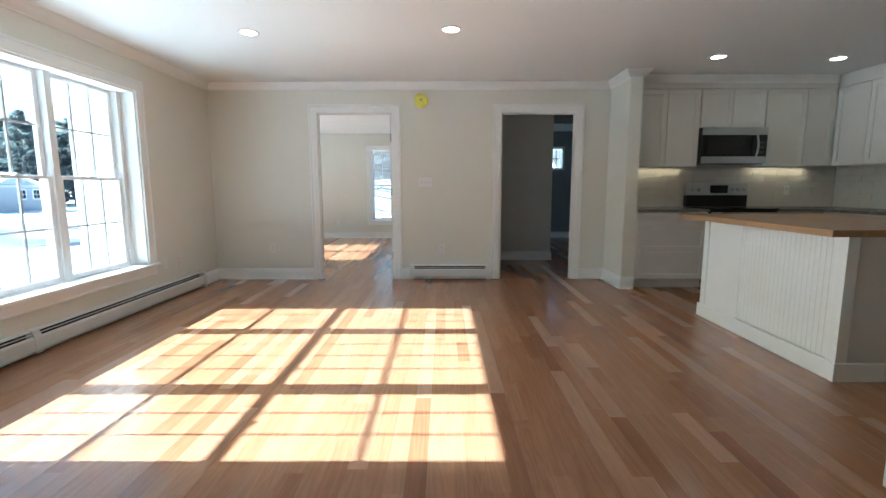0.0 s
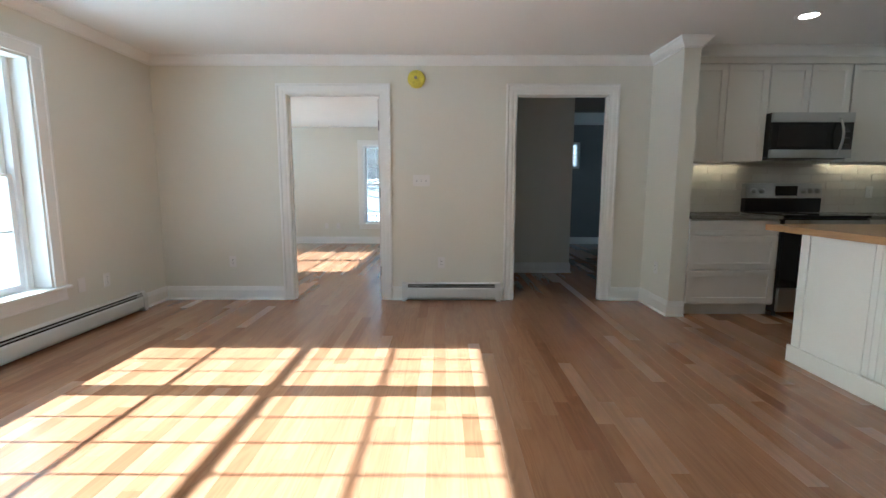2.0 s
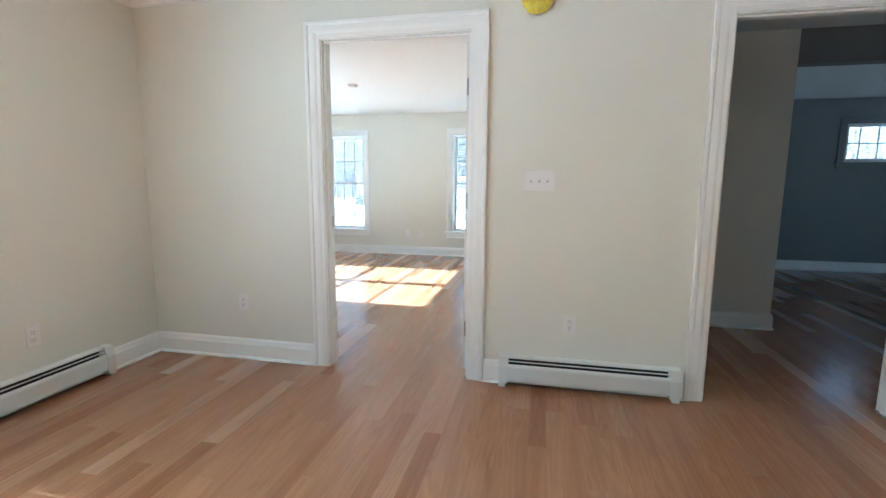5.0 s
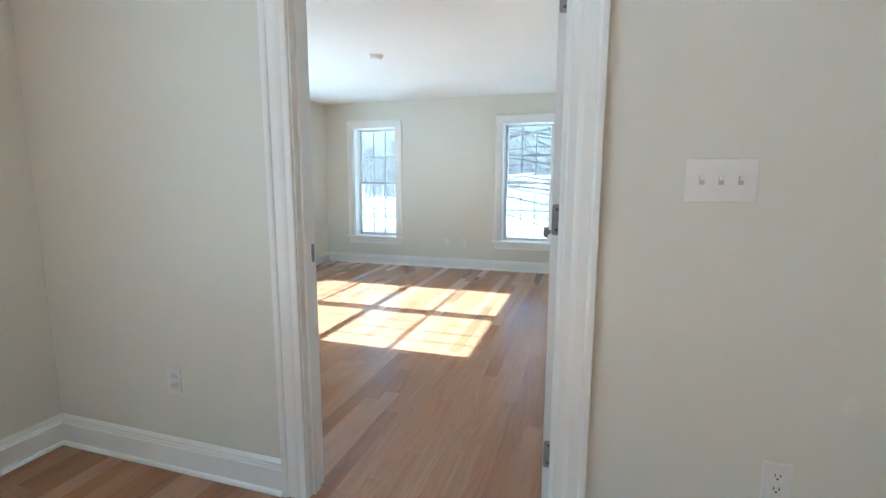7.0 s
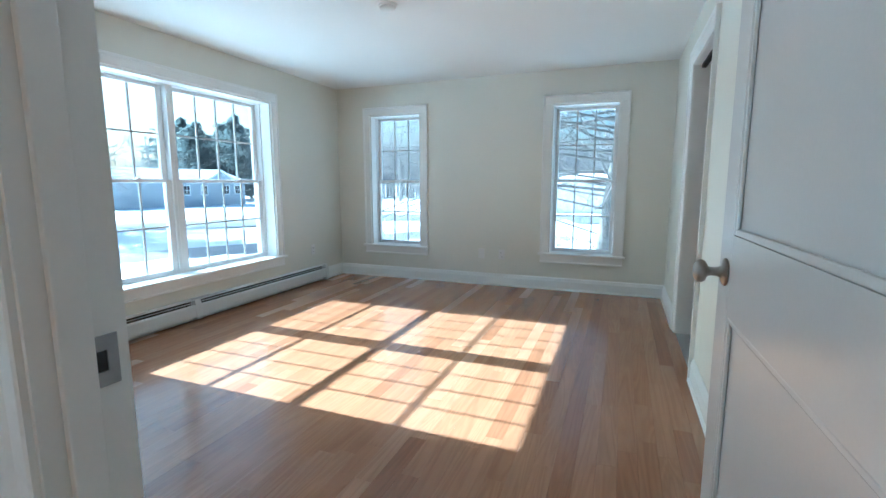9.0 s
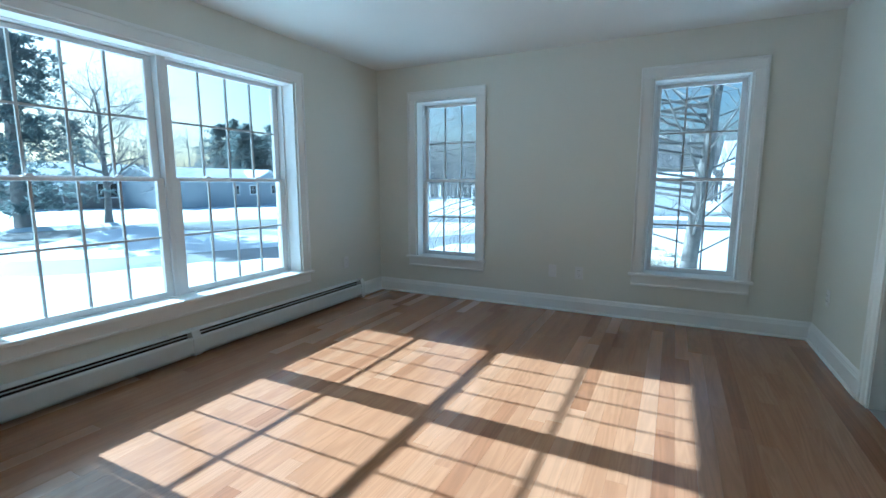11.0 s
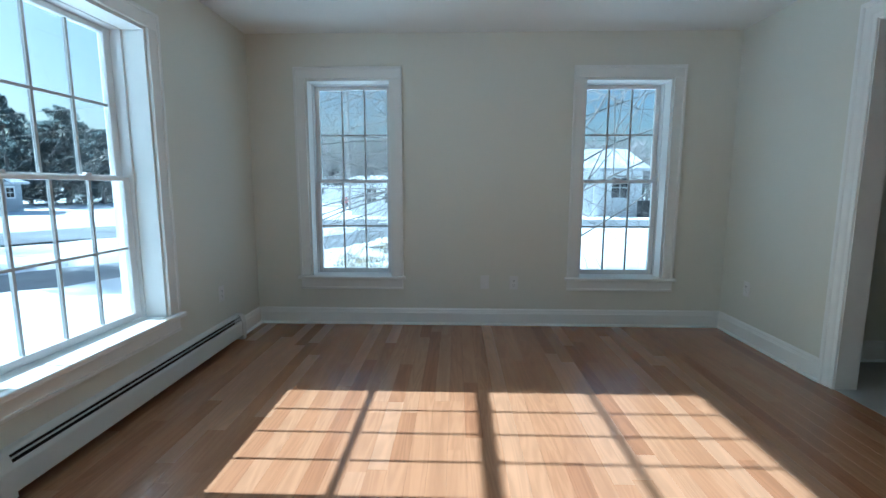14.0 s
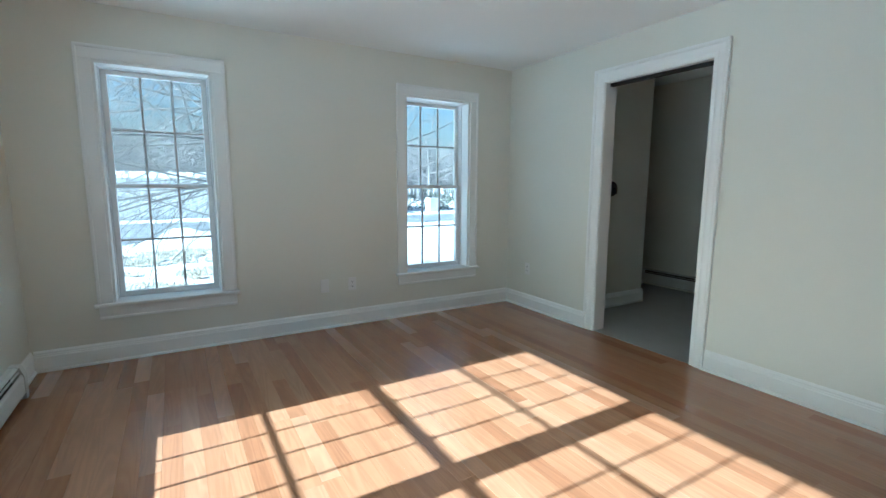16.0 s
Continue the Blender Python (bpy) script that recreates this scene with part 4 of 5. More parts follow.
valve = part("valve_plate", lathe(bmesh.new(), ((0.075, 0.001), (0.072, 0.008), (0.03, 0.012)), Matrix.Translation((0, 0, 1.2)) @ Matrix.Rotation(math.pi / 2, 4, "X"), 28), FIN, sh)
part("lever", boxed(-0.012, 0.012, -0.06, -0.012, 1.15, 1.215, bevel=0.005), FIN, valve)


# ---------------------------------------------------------------- outdoors
GZ = -0.6
rng_o = random.Random(11)


def snow_height(x, y):
    return GZ + 0.10 * noise.noise((x * 0.16, y * 0.16, 0)) + 0.05 * noise.noise((x * 0.7, y * 0.7, 3))


def ribbon_d(x, y, pts):
    best = 1e9
    for (ax, ay), (bx, by) in zip(pts, pts[1:]):
        t = max(0, min(1, ((x - ax) * (bx - ax) + (y - ay) * (by - ay)) / ((bx - ax) ** 2 + (by - ay) ** 2)))
        best = min(best, math.hypot(x - ax - t * (bx - ax), y - ay - t * (by - ay)))
    return best


STREET = [(-21, -60), (-20.5, 6), (-20, 18), (-14, 27), (-4, 29), (40, 29)]
DRIVE = [(-19, 7), (-12.5, 11.5), (-10.2, 15.2), (-7.3, 19.5), (-6.5, 21), (-5.2, 24.5), (-4.6, 28)]


def ground_z(x, y):
    z = snow_height(x, y)
    ds, dd = ribbon_d(x, y, STREET), ribbon_d(x, y, DRIVE)
    edge = noise.noise((x * 0.5, y * 0.5, 9)) * 0.4
    if ds < 4.6 + edge:
        z += 0.13 * max(0, 1 - abs(ds - 3.3) / 1.1) * (0.6 + 0.6 * noise.noise((x * 0.9, y * 0.9, 4)))
        if ds < 2.5:
            z = GZ - 0.12
    if dd < 2.6 + edge:
        z += 0.22 * max(0, 1 - abs(dd - 1.75) / 0.7) * (0.6 + 0.6 * noise.noise((x * 1.1, y * 1.1, 6)))
        if dd < 1.25:
            z = GZ - 0.12
    z += 0.33 * math.exp(-(((x + 17.0) / 1.8) ** 2 + ((y - 15.0) / 1.5) ** 2)) * (1 + 0.9 * noise.noise((x * 1.6, y * 1.6, 2)))
    if -5.0 < x < FX + 0.5 and -3 < y < 11.0:
        z = min(z, GZ)
    return z


def sheet(x0, x1, y0, y1, step):
    nx, ny = int((x1 - x0) / step), int((y1 - y0) / step)
    vs = [(x0 + i * step, y0 + j * step, ground_z(x0 + i * step, y0 + j * step)) for j in range(ny + 1) for i in range(nx + 1)]
    fs = [(j * (nx + 1) + i, j * (nx + 1) + i + 1, (j + 1) * (nx + 1) + i + 1, (j + 1) * (nx + 1) + i) for j in range(ny) for i in range(nx)]
    return vs, fs


# one sheet: fine near the house, with a skirt out to the horizon
vs, fs = sheet(-46, 34, -20, 60, 0.5)
k = len(vs)
rim = [(-46, -20), (34, -20), (34, 60), (-46, 60)]
vs += [(x, y, GZ - 0.25) for x, y in rim] + [(-900, -900, GZ - 0.3), (900, -900, GZ - 0.3), (900, 900, GZ - 0.3), (-900, 900, GZ - 0.3)]
fs += [(k, k + 1, k + 5, k + 4), (k + 1, k + 2, k + 6, k + 5), (k + 2, k + 3, k + 7, k + 6), (k + 3, k, k + 4, k + 7)]
me = bpy.data.meshes.new("ground")
me.from_pydata(vs, [], fs)
me.materials.append(SNOW)
for p in me.polygons:
    p.use_smooth = True
tagged(new("ground", me), "sunlit lumpy snow over level ground", "snow", kind="structure")


def ribbon(name, pts, half, z, mat, label, category):
    bm = bmesh.new()
    prev = None
    fine = []
    for (ax, ay), (bx, by) in zip(pts, pts[1:]):
        n = max(2, int(math.hypot(bx - ax, by - ay) / 1.0))
        fine += [(ax + (bx - ax) * i / n, ay + (by - ay) * i / n) for i in range(n)]
    fine.append(pts[-1])
    for i, (x, y) in enumerate(fine):
        a, b = fine[max(0, i - 1)], fine[min(len(fine) - 1, i + 1)]
        d = Vector((b[0] - a[0], b[1] - a[1])).normalized()
        w = half * (1 + 0.25 * noise.noise((x * 0.4, y * 0.4, 1)))
        row = [bm.verts.new((x - d.y * w * s, y + d.x * w * s, z)) for s in (-1, 1)]
        if prev:
            bm.faces.new((prev[0], prev[1], row[1], row[0]))
        prev = row
    structure(name, bm, mat, label, category)


ribbon("road", STREET, 2.45, GZ + 0.015, ASPHALT, "wet grey asphalt street cleared of snow", "road")
ribbon("road_drive", DRIVE, 1.2, GZ + 0.01, ASPHALT, "narrow cleared asphalt drive between snow", "driveway")
bm = bmesh.new()
for i in range(1500):
    a, r = rng_o.uniform(0, 6.283), math.sqrt(rng_o.random())
    x, y = -3.1 + 2.2 * r * math.cos(a), 17.6 + 3.6 * r * math.sin(a)
    if noise.noise((x * 0.7, y * 0.9, 5)) < -0.12 or ribbon_d(x, y, DRIVE) < 1.3:
        continue
    z = ground_z(x, y)
    s = rng_o.uniform(0.05, 0.17)
    q = [bm.verts.new((x + s * math.cos(t + a), y + 0.6 * s * math.sin(t + a), z + 0.02 + 0.02 * rng_o.random())) for t in (0, 1.1, 2.3, 3.4, 4.9)]
    bm.faces.new(q)
    for _ in range(4):
        u, v = x + rng_o.uniform(-s, s), y + rng_o.uniform(-s, s)
        bm.faces.new([bm.verts.new(c) for c in ((u - 0.008, v, z), (u + 0.008, v, z), (u + rng_o.uniform(-0.06, 0.06), v + rng_o.uniform(-0.06, 0.06), z + rng_o.uniform(0.05, 0.12)))])
tagged(part("grass_patch", bm, GRASS), "dead brown grass showing through melting snow", "grass", kind="stuff")


# ---------------------------------------------------------------- trees
def tube(vs, fs, a, b, ra, rb, sides):
    d = (b - a).normalized()
    u = d.orthogonal().normalized()
    w = d.cross(u)
    k = len(vs)
    for c, r in ((a, ra), (b, rb)):
        for i in range(sides):
            t = 2 * math.pi * i / sides
            vs.append(c + u * (r * math.cos(t)) + w * (r * math.sin(t)))
    for i in range(sides):
        fs.append((k + i, k + (i + 1) % sides, k + sides + (i + 1) % sides, k + sides + i))


def limb(vs, fs, rng, p, d, length, r, depth, droop, most, parts=4, near=-1e9, forks=(1, 1, 2)):
    """A bending limb that forks; thinner and shorter at each step."""
    for i in range(parts):
        d = (d + Vector((rng.uniform(-1, 1), rng.uniform(-1, 1), rng.uniform(-1, 1) - droop * depth)) * (0.10 + 0.05 * depth)).normalized()
        if p.y + d.y * length / parts < near:
            d.y = abs(d.y)
        q = p + d * (length / parts)
        r2 = r * (0.82 if depth else 0.93)
        tube(vs, fs, p, q, r, r2, 8 if depth == 0 else 5 if depth < 3 else 3)
        p, r = q, r2
        if depth < most and (i >= 1 or depth):
            for _ in range(1 if depth == 0 else rng.choice(forks)):
                side = d.cross(Vector((rng.uniform(-1, 1), rng.uniform(-1, 1), rng.uniform(-1, 1)))).normalized()
                nd = (d * rng.uniform(0.5, 0.9) + side * rng.uniform(0.5, 0.9) + Vector((0, 0, 0.12))).normalized()
                limb(vs, fs, rng, p, nd, length * rng.uniform(0.55, 0.78), r * rng.uniform(0.5, 0.68), depth + 1, droop, most, parts, near, forks)


def mesh_from(name, vs, fs, mat, parent=None, label=""):
    me = bpy.data.meshes.new(name)
    me.from_pydata([tuple(v) for v in vs], [], fs)
    me.materials.append(mat)
    for p in me.polygons:
        p.use_smooth = True
    ob = new(name, me)
    if parent:
        ob.parent = parent
    if label:
        tagged(ob, label)
    return ob


def bare_tree(x, y, height, r, seed, label, most=4, limbs=None, droop=0.05, fork=0.3, reach=1.0, thick=1.0, near=-1e9, forks=(1, 1, 2), sweeps=0):
    rng = random.Random(seed)
    t = thing("bare_tree", label, "tree", pose(x, y, GZ - 0.15))
    vs, fs = [], []
    p, d = Vector((0, 0, 0)), Vector((0.02, 0, 1))
    n = 9
    pts = [(p.copy(), r * 1.35)]
    for i in range(n):
        d = (d + Vector((rng.uniform(-1, 1), rng.uniform(-1, 1), 0)) * 0.07).normalized()
        p = p + d * (height * 0.75 / n)
        pts.append((p.copy(), r * (1 - 0.085 * (i + 1))))
    for (a, ra), (b, rb) in zip(pts, pts[1:]):
        tube(vs, fs, a, b, ra, rb, 12)
    mesh_from("trunk", vs, fs, BARK, t)
    vs, fs = [], []
    k = limbs or 9
    for i in range(k):
        f = fork + (1 - fork) * i / k
        j = min(n - 1, int(f * n))
        a, ra = pts[j]
        b, rb = pts[j + 1]
        q = a.lerp(b, f * n - j)
        ang = i * 2.4 + rng.uniform(-0.4, 0.4)
        nd = Vector((math.cos(ang), math.sin(ang), rng.uniform(0.25, 0.8))).normalized()
        limb(vs, fs, rng, q, nd, height * rng.uniform(0.30, 0.42) * (1.15 - 0.5 * f) * reach, ra * rng.uniform(0.4, 0.55) * thick, 1, droop, most, near=near, forks=forks)
    for i in range(sweeps):
        # long low limbs that reach sideways and sag at their tips
        f = 0.24 + 0.40 * i / sweeps
        j = int(f * n)
        q = pts[j][0].lerp(pts[j + 1][0], f * n - j)
        ang = radians(rng.uniform(150, 205))
        limb(vs, fs, rng, q, Vector((math.cos(ang), math.sin(ang) * 0.8, rng.uniform(0.02, 0.30))).normalized(), rng.uniform(3.8, 5.6), rng.uniform(0.018, 0.034), 1, 0.25, most, 6, near, (0, 1, 1, 2))
    mesh_from("crown", vs, fs, BARK, t, "bare sunlit branches and twigs")
    return t


def conifer(x, y, height, spread, seed, label, clumps=900, base=0.12):
    rng = random.Random(seed)
    t = thing("pine_tree", label, "tree", pose(x, y, GZ - 0.1))
    vs, fs = [], []
    tube(vs, fs, Vector((0, 0, 0)), Vector((0, 0, height * 0.95)), 0.03 * height, 0.01, 8)
    mesh_from("trunk", vs, fs, BARK, t)
    vs, fs = [], []
    for _ in range(clumps // 9):
        f = base + (1 - base) * rng.random() ** 0.85
        a = rng.uniform(0, 6.283)
        reach = spread * (1 - f) ** 0.55 * rng.uniform(0.45, 1.1)
        rise = rng.uniform(-0.1, 0.35)
        for j in range(12):
            r = reach * rng.uniform(0.25, 1.0)
            c = Vector((r * math.cos(a) + rng.uniform(-0.2, 0.2), r * math.sin(a) + rng.uniform(-0.2, 0.2), f * height + rise * r + rng.uniform(-0.15, 0.15)))
            s = rng.uniform(0.35, 0.75) * spread * 0.13
            for _k in range(12):
                d = Vector((rng.uniform(-1, 1) + 0.4 * math.cos(a), rng.uniform(-1, 1) + 0.4 * math.sin(a), rng.uniform(-0.5, 0.8))).normalized() * s * rng.uniform(0.5, 1.0)
                e = d.orthogonal().normalized() * s * 0.11
                k = len(vs)
                vs += [c - e, c + d * 0.6 + e * 0.9, c + d, c + d * 0.5 - e * 1.2]
                fs.append((k, k + 1, k + 2, k + 3))
    mesh_from("crown", vs, fs, NEEDLE, t, "pine needles in ragged tiers, paled and blued for haze")
    return t


def along(az, dist, eye=(-1.88, 6.63)):
    return eye[0] - dist * math.sin(radians(az)), eye[1] + dist * math.cos(radians(az))


bare_tree(-1.06, 13.9, 9.5, 0.125, 5, "large bare maple with pale spreading limbs near bedroom window", most=4, limbs=40, fork=0.12, reach=1.3, thick=0.33, near=-2.5, droop=0.08, forks=(1, 2, 2), sweeps=28)
bare_tree(*along(63, 24), 8.0, 0.16, 8, "bare tree standing in snow before dark pines", most=4, limbs=14, forks=(1, 2, 2))
bare_tree(*along(58.5, 36), 7.0, 0.12, 12, "slim bare tree beside neighbouring house", most=3, limbs=8)
bare_tree(*along(54, 50), 8.0, 0.16, 21, "bare tree behind neighbouring house", most=3, limbs=9)
bare_tree(*along(22, 40), 9.0, 0.14, 25, "bare tree at the edge of a snowy yard", most=3, limbs=9)
bare_tree(*along(26, 46), 10.0, 0.15, 26, "bare tree at the edge of a snowy yard", most=3, limbs=9)
bare_tree(*along(17, 52), 10.0, 0.15, 27, "bare tree at the edge of a snowy yard", most=3, limbs=9)
bare_tree(*along(-27, 45), 9.0, 0.14, 28, "bare tree behind a clipped hedge", most=3, limbs=9)
conifer(*along(69.5, 24), 11.5, 3.4, 3, "tall dark pine beside the street", 2400, 0.05)
conifer(*along(65, 60), 8.0, 3.5, 6, "dark pine behind a brown house", 500)
for k in range(13):
    az = 52.0 - 1.35 * k
    conifer(*along(az, 60 + 5 * math.sin(k * 2.3)), 8.6 + 1.1 * math.sin(k * 1.7) - 0.06 * k, 4.6, 30 + k, "dark pine in a far clump", 1500, 0.03)

# far woods all round
vs, fs = [], []
for i in range(1900):
    a = rng_o.uniform(0, 6.283)
    d = rng_o.uniform(75, 130)
    x, y = -2 + d * math.cos(a), 8 + d * math.sin(a)
    h = rng_o.uniform(5.5, 10.5)
    p = Vector((x, y, GZ - 0.5))
    tube(vs, fs, p, p + Vector((0, 0, h)), 0.16, 0.03, 3)
    for _ in range(9):
        q = p + Vector((0, 0, h * rng_o.uniform(0.3, 0.95)))
        tube(vs, fs, q, q + Vector((rng_o.uniform(-1.6, 1.6), rng_o.uniform(-1.6, 1.6), rng_o.uniform(0.6, 2.2))), 0.06, 0.015, 3)
for i in range(520):
    x, y = along(rng_o.uniform(-38, 36), rng_o.uniform(56, 84))
    h = rng_o.uniform(5.5, 9.0)
    p = Vector((x, y, GZ - 0.5))
    tube(vs, fs, p, p + Vector((0, 0, h)), 0.15, 0.03, 3)
    for _ in range(34):
        q = p + Vector((0, 0, h * rng_o.uniform(0.25, 0.98)))
        tube(vs, fs, q, q + Vector((rng_o.uniform(-2, 2), rng_o.uniform(-2, 2), rng_o.uniform(0.3, 2.0))), 0.055, 0.012, 3)
tagged(mesh_from("far_woods", vs, fs, HAZED_TWIGS), "bare woods along the horizon, greyed for haze", "woods", kind="stuff")


# ---------------------------------------------------------------- neighbouring houses
def house(label, x, y, turn, length, depth, wall_h, roof_h, siding, roof, windows, door=None, porch=False, rows=2):
    """Gabled house: local x along its front, which looks to -y."""
    h = thing("house", label, "house", pose(x, y, GZ, 0, 0, turn))
    bm = bmesh.new()
    box(bm, -length / 2, length / 2, 0, depth, -0.3, wall_h)
    part("wall", bm, siding, h)
    bm = bmesh.new()
    for gx in (-length / 2, length / 2):
        e = 0.002 if gx > 0 else -0.002
        f = [bm.verts.new((gx + e, yy, zz)) for yy, zz in ((0, wall_h), (depth, wall_h), (depth / 2, wall_h + roof_h))]
        bm.faces.new(f)
    part("gable", bm, siding, h)
    n = int(wall_h / 0.22)
    bm = bmesh.new()
    for i in range(n):
        box(bm, -length / 2 - 0.012, length / 2 + 0.012, -0.014, -0.002, i * 0.22 + 0.01, i * 0.22 + 0.19)
    part("clapboards", bm, siding, h)
    for s in (-1, 1):
        bm = bmesh.new()
        ov = 0.35
        y_e = (-ov) if s < 0 else depth + ov
        slope = roof_h / (depth / 2)
        z_e = wall_h - ov * slope
        q = [(-length / 2 - ov, y_e, z_e), (length / 2 + ov, y_e, z_e), (length / 2 + ov, depth / 2, wall_h + roof_h), (-length / 2 - ov, depth / 2, wall_h + roof_h)]
        lo = [bm.verts.new(c) for c in q]
        hi = [bm.verts.new((c[0], c[1], c[2] + 0.16)) for c in q]
        bm.faces.new(lo[::-1])
        bm.faces.new(hi)
        for i in range(4):
            bm.faces.new((lo[i], lo[(i + 1) % 4], hi[(i + 1) % 4], hi[i]))
        part("roof", bm, roof, h)
    for wx, wz, ww, wh in windows:
        w = part("window", boxed(wx - ww / 2 - 0.07, wx + ww / 2 + 0.07, -0.04, -0.016, wz - 0.07, wz + wh + 0.07), SIDING_W, h)
        for sx in (-1, 1):
            for sz in range(rows):
                part("pane", boxed(wx + min(0, sx * ww / 2) + 0.02, wx + max(0, sx * ww / 2) - 0.02, -0.05, -0.041, wz + sz * wh / rows + 0.02, wz + (sz + 1) * wh / rows - 0.02), BLACKGLASS, w)
    if door:
        part("door", boxed(door - 0.45, door + 0.45, -0.05, -0.016, 0.15, 2.15), SIDING_B, h)
    if porch:
        part("porch_roof", boxed(-length / 2, -length / 2 + 4.0, -1.8, 0.0, wall_h - 0.25, wall_h - 0.05), SIDING_W, h)
        for px in (0.2, 2.0, 3.8):
            part("porch_post", boxed(-length / 2 + px - 0.09, -length / 2 + px + 0.09, -1.7, -1.52, -0.3, wall_h - 0.25), SIDING_W, h)
    return h


low = house("low grey clapboard house with thin snow on its roof", -32.90, 32.11, 88.2, 11.5, 7.0, 1.95, 1.0, SIDING_G, ROOF_G, ((-0.10, 0.95, 0.55, 0.7), (1.51, 0.95, 0.55, 0.7), (3.71, 0.95, 0.55, 0.7), (4.92, 0.95, 0.55, 0.7)))
bm = bmesh.new()
gx = 3.02
for q in (((gx - 1.9, -0.4, 1.86), (gx - 1.9, 2.6, 1.86), (gx, 2.6, 2.85), (gx, -0.4, 2.85)), ((gx, -0.4, 2.85), (gx, 2.6, 2.85), (gx + 1.9, 2.6, 1.86), (gx + 1.9, -0.4, 1.86))):
    lo = [bm.verts.new(c) for c in q]
    hi = [bm.verts.new((c[0], c[1], c[2] + 0.14)) for c in q]
    bm.faces.new(lo[::-1])
    bm.faces.new(hi)
    for i in range(4):
        bm.faces.new((lo[i], lo[(i + 1) % 4], hi[(i + 1) % 4], hi[i]))
part("porch_roof", bm, SNOW, low, "small snowy cross gable")
bm = bmesh.new()
bm.faces.new([bm.verts.new(c) for c in ((gx - 1.7, -0.2, 1.88), (gx + 1.7, -0.2, 1.88), (gx, -0.2, 2.82))])
part("gable", bm, SIDING_G, low)
hx, hy = along(59.5, 46)
house("pale two-tone house with snowy gable roof", hx, hy, 20, 7.0, 8.0, 1.95, 0.9, SIDING_W, SNOW, ((-2.0, 1.0, 1.0, 1.2), (1.5, 1.0, 1.0, 1.2)))
hx, hy = along(65.5, 42)
house("dark brown timber house with steep roof", hx, hy, 66, 9.0, 7.0, 1.95, 1.3, SIDING_B, ROOF_G, ((-2.5, 0.8, 1.2, 1.1), (2.0, 0.8, 1.2, 1.1)), porch=True)
house("white clapboard garage with small dark windows", -4.3, 34.0, 0, 9.0, 7.0, 1.95, 0.35, SIDING_W, SNOW, ((-3.25, 0.8, 0.6, 0.85), (-2.15, 0.8, 0.6, 0.85)), rows=3)
house("white clapboard house with grey roof and porch", 5.0, 34.5, 0, 7.0, 7.5, 2.8, 1.3, SIDING_W, ROOF_G, ((-1.5, 1.1, 1.0, 1.2), (2.2, 1.1, 1.0, 1.2)), porch=True)
house("white house with grey roof beyond a yard", *along(15.5, 62), 12, 11.0, 8.0, 3.2, 2.0, SIDING_W, SHINGLE, ((-3.0, 1.0, 1.2, 1.2), (0.5, 1.0, 1.2, 1.2), (3.4, 1.0, 1.2, 1.2)))


def shrub(x, y, wide, tall, seed, label, category="hedge"):
    rng = random.Random(seed)
    vs, fs = [], []
    for _ in range(900):
        a, b = rng.uniform(0, 6.283), math.sqrt(rng.random())
        c = Vector((wide * b * math.cos(a), wide * 0.5 * b * math.sin(a), tall * rng.random() ** 0.8 * (1 - 0.5 * b)))
        d = Vector((rng.uniform(-1, 1), rng.uniform(-1, 1), rng.uniform(-0.3, 1))).normalized() * 0.16
        e = d.orthogonal().normalized() * 0.06
        k = len(vs)
        vs += [c - e, c + d * 0.5 + e, c + d, c + d * 0.5 - e]
        fs.append((k, k + 1, k + 2, k + 3))
    s = thing("shrub", label, category, pose(x, y, GZ - 0.05))
    mesh_from("leaves", vs, fs, HEDGE, s)


for k, (az, d, wd, tl) in enumerate(((-22.5, 34, 1.5, 2.2), (-27.5, 33, 2.2, 1.8), (-31, 34, 2.4, 2.0), (-35, 36, 2.4, 2.0))):
    shrub(*along(az, d, (-2.9, 6.73)), wd, tl, 60 + k, "clipped evergreen hedge beside snowy yard")
shrub(*along(21, 36), 0.9, 1.2, 71, "dark evergreen shrub in snowy yard", "shrub")
shrub(*along(18.7, 37), 0.8, 1.4, 72, "dark evergreen shrub in snowy yard", "shrub")
bx, by = along(-29, 30, (-3.3, 6.7))
ub = thing("utility_box", "pale metal utility box standing in snow", "utility box", pose(bx, by, GZ - 0.05))
part("body", boxed(-0.35, 0.35, -0.3, 0.3, 0, 0.95, bevel=0.02), SIDING_W, ub)
part("lid", boxed(-0.38, 0.38, -0.33, 0.33, 0.951, 1.0, bevel=0.015), SIDING_W, ub)
bx, by = along(-22.1, 29, (-2.55, 6.73))
bn = thing("wheelie_bin", "dark wheeled refuse bin beside white house", "bin", pose(bx, by, GZ - 0.05))
part("body", boxed(-0.3, 0.3, -0.35, 0.35, 0.06, 0.95, bevel=0.03), BLACK, bn)
part("lid", boxed(-0.33, 0.33, -0.38, 0.38, 0.951, 1.02, bevel=0.02), BLACK, bn)
for sx in (-0.27, 0.27):
    part("wheel", lathe(bmesh.new(), ((0.1, -0.03), (0.1, 0.03)), Matrix.Translation((sx, 0.25, 0.1)) @ Matrix.Rotation(math.pi / 2, 4, "Y"), 16), BLACK, bn)


# parked van, stop sign and pole across the street
van = thing("van", "white van parked beyond the snowy yard", "van", pose(-13.65, 47.0, GZ - 0.05))
bm = boxed(-1.35, 2.0, 0, 1.6, 0.28, 1.85, bevel=0.12, segments=3)
box(bm, -2.15, -1.2, 0.05, 1.55, 0.28, 1.05, bevel=0.12, segments=3)
part("body", bm, SIDING_W, van)
bm = bmesh.new()
q = [bm.verts.new(c) for c in ((-1.75, 0.12, 1.05), (-1.34, 0.12, 1.7), (-1.34, 1.48, 1.7), (-1.75, 1.48, 1.05), (-1.34, 0.12, 1.05), (-1.34, 1.48, 1.05))]
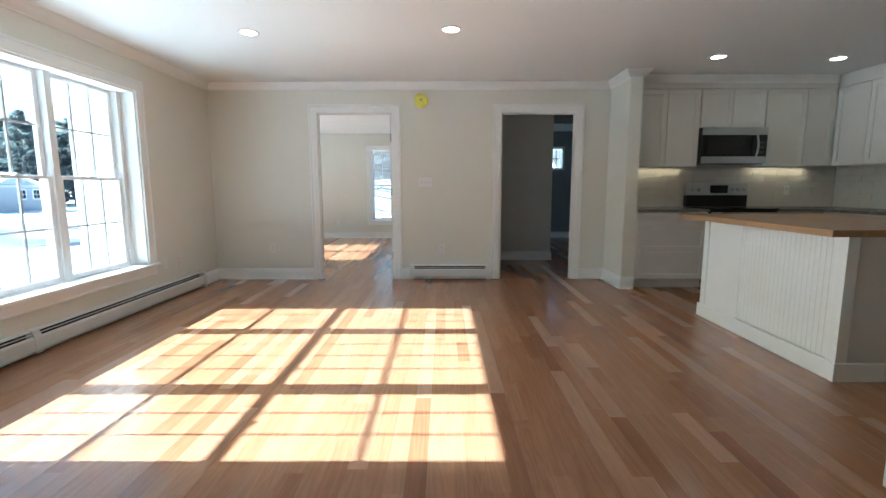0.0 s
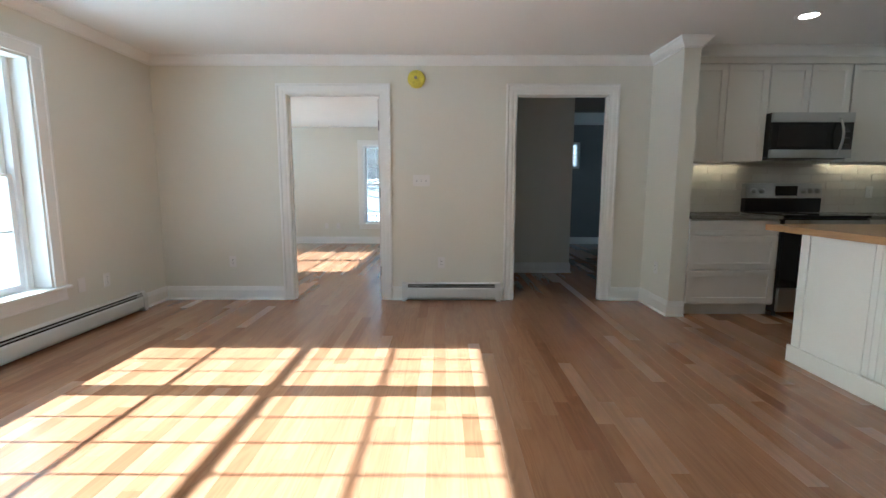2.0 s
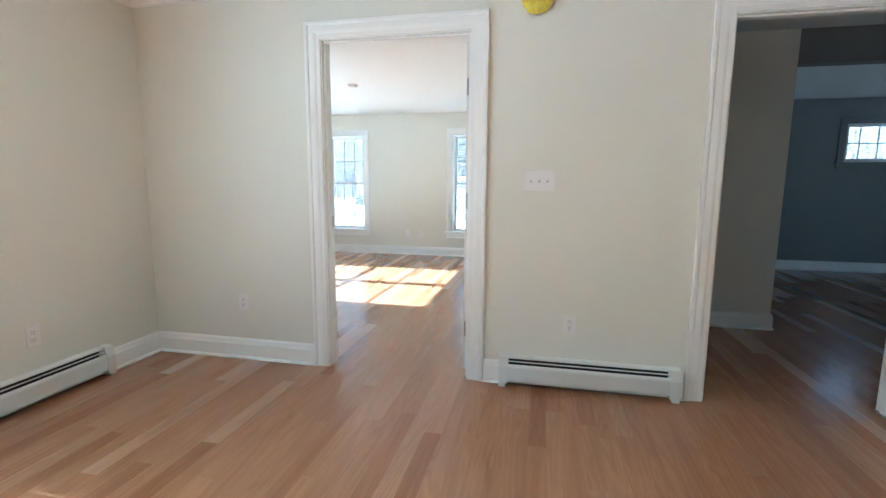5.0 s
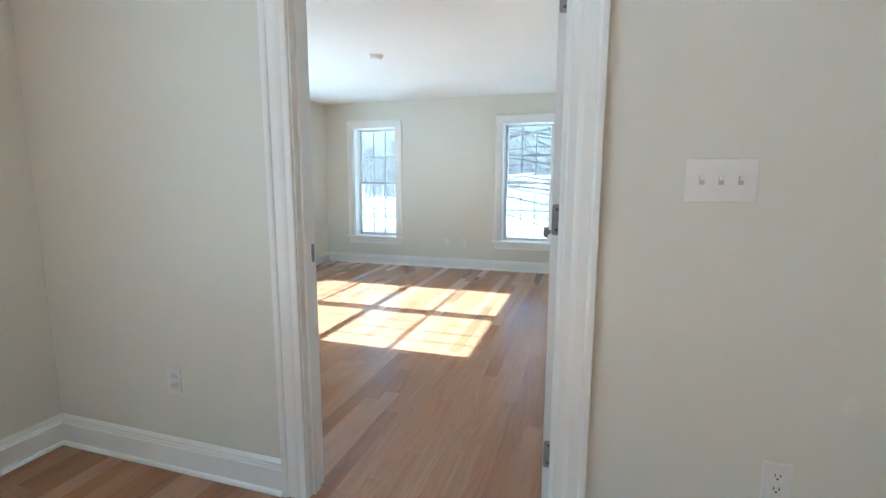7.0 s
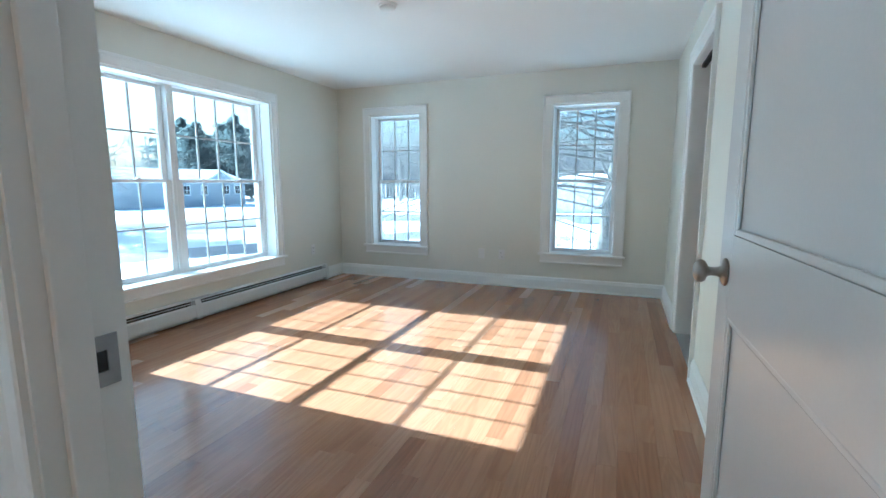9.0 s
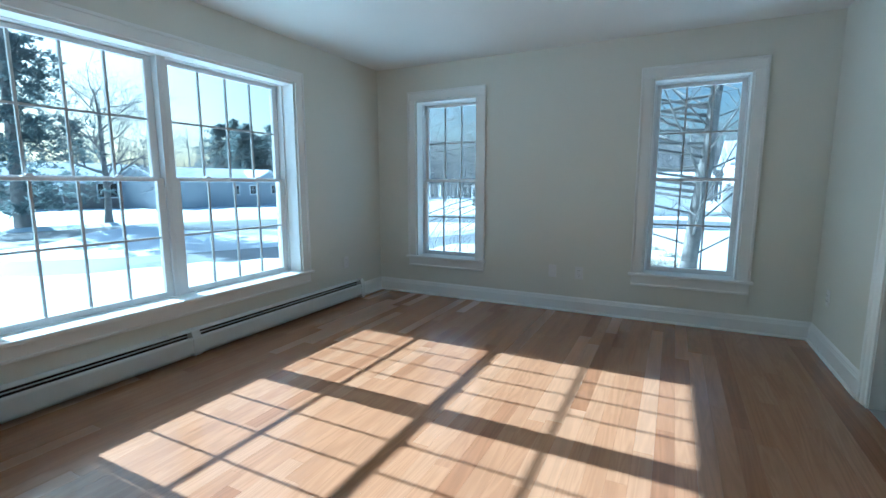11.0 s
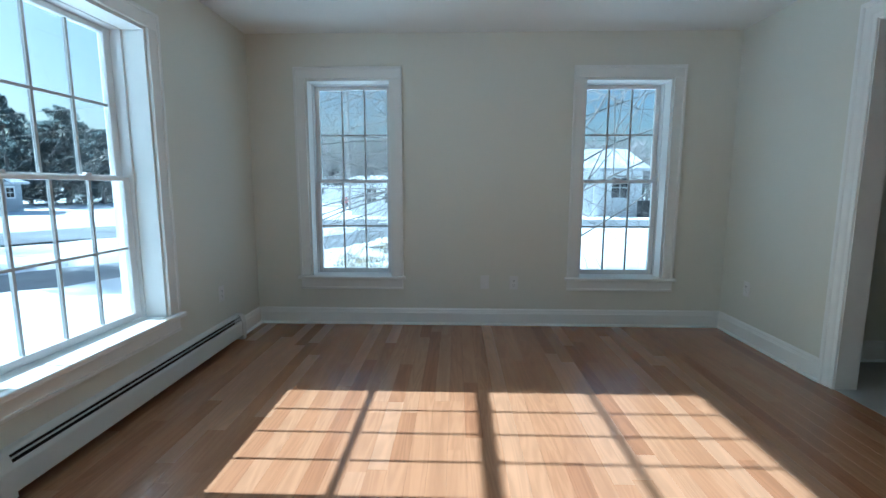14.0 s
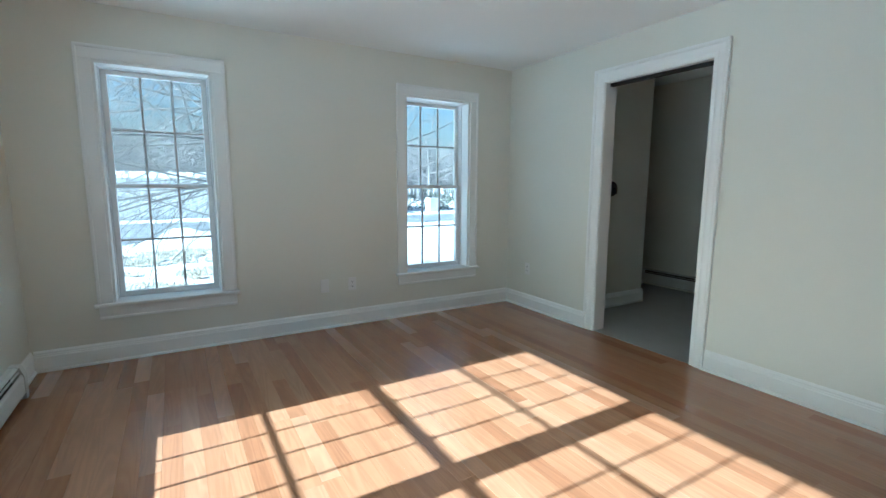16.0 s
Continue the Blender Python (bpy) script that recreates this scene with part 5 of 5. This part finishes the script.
for f in ((0, 1, 2, 3), (0, 4, 1), (3, 2, 5)):
    bm.faces.new([q[i] for i in f])
part("windscreen", bm, BLACKGLASS, van)
part("side_window", boxed(-1.2, -0.55, -0.012, -0.002, 1.1, 1.6), BLACKGLASS, van)
for wx in (-1.5, 1.3):
    for wy in (0.02, 1.58):
        part("wheel", lathe(bmesh.new(), ((0.0, -0.1), (0.3, -0.1), (0.3, 0.1), (0.0, 0.1)), Matrix.Translation((wx, wy, 0.3)) @ Matrix.Rotation(math.pi / 2, 4, "X"), 20), BLACK, van)
sign = thing("stop_sign", "red octagonal road sign on a thin steel post", "road sign", pose(-10.60, 40.0, GZ - 0.1))
part("post", boxed(-0.025, 0.025, 0.0, 0.05, 0, 1.10), STEEL_POST, sign)
bm = lathe(bmesh.new(), ((0.0, 0.0), (0.24, 0.0), (0.24, 0.012), (0.0, 0.012)), Matrix.Translation((0, -0.004, 0.85)) @ Matrix.Rotation(math.pi / 2, 4, "X") @ Matrix.Rotation(math.pi / 8, 4, "Z"), 8)
part("plate", bm, SIGN_RED, sign, "red octagonal plate")
pole = thing("utility_pole", "grey timber utility pole beside the road", "pole", pose(-10.02, 39.0, GZ - 0.3))
vs, fs = [], []
tube(vs, fs, Vector((0, 0, 0)), Vector((0, 0, 8.5)), 0.11, 0.07, 12)
mesh_from("shaft", vs, fs, BARK, pole)


# ---------------------------------------------------------------- oak floor, board by board
bm = boxed(XL - EXT, 2.04, SY - 0.12, YW, -0.75, -0.012)
box(bm, 2.04, KX + 0.12, KS - 0.12, YW, -0.75, -0.012)
box(bm, BX - EXT, FX + 0.12, YW, BY + EXT, -0.75, -0.012)
structure("subfloor", bm, CONCRETE, "timber subfloor under oak boards", "floor")
floor_ob = thing("floor", "varnished red oak strip floor with mixed light and dark boards", "floor", kind="structure")
BW, GAP = 0.083, 0.0002
rng = random.Random(7)


def rows_of(x):
    """Stretches of y that have oak at this x."""
    out = []
    lo = SY if x < 1.92 else KS
    if XL < x < KX:
        hi = YW
        if DA[0] < x < DA[1] or DB[0] < x < DB[1]:
            hi = None
        out.append([lo, hi])
    if BX < x < BXR:
        if out and out[-1][1] is None:
            out[-1][1] = BY
        else:
            out.append([YW2, BY])
    elif BXR <= x < 1.90:
        if out and out[-1][1] is None:
            out[-1][1] = 7.24
        else:
            out.append([YW2, 7.24])
    elif 1.90 <= x < FX:
        out.append([YW2, BY])
    return out


def board(bm, x0, x1, y0, y1):
    top, e = rng.uniform(-0.00005, 0.00005), 0.0002
    lo = [bm.verts.new((x, y, -0.012)) for x, y in ((x0, y0), (x1, y0), (x1, y1), (x0, y1))]
    mid = [bm.verts.new((x, y, top - e)) for x, y in ((x0, y0), (x1, y0), (x1, y1), (x0, y1))]
    up = [bm.verts.new((x, y, top)) for x, y in ((x0 + e, y0 + e), (x1 - e, y0 + e), (x1 - e, y1 - e), (x0 + e, y1 - e))]
    for a, b in ((lo, mid), (mid, up)):
        for i in range(4):
            bm.faces.new((a[i], a[(i + 1) % 4], b[(i + 1) % 4], b[i]))
    bm.faces.new(up)
    bm.faces.new(lo[::-1])


rest = bmesh.new()
count = 0
col = 0
x = BX
while x < FX - 0.02:
    x1 = min(x + BW, FX)
    for lo, hi in rows_of((x + x1) / 2):
        y = lo - rng.uniform(0, 0.9)
        while y < hi:
            y1 = y + rng.choice((0.45, 0.6, 0.8, 1.0, 1.2, 1.5, 1.8)) * rng.uniform(0.85, 1.1)
            if hi - y1 < 0.2:
                y1 = hi
            p, q = max(y, lo), min(y1, hi)
            if q - p > 0.03:
                near = (-1.9 < x < 1.4 and 1.2 < p < 5.6) or (-3.3 < x < -0.9 and 7.2 < p < 9.6)
                if near and count < 298:
                    bm = bmesh.new()
                    board(bm, x + GAP, x1 - GAP, p + GAP, q - GAP)
                    part("floorboard", bm, OAK, floor_ob)
                    count += 1
                else:
                    board(rest, x + GAP, x1 - GAP, p + GAP, q - GAP)
            y = y1
    x = x1
tagged(part("floorboards", rest, OAK_ALL, floor_ob), "remaining oak floorboards", kind="stuff")
structure("bath_floor", boxed(BXR + 0.001, 1.78, 7.36, BY, -0.0119, 0.002), BATHFLOOR, "grey tiled bathroom floor", "floor")
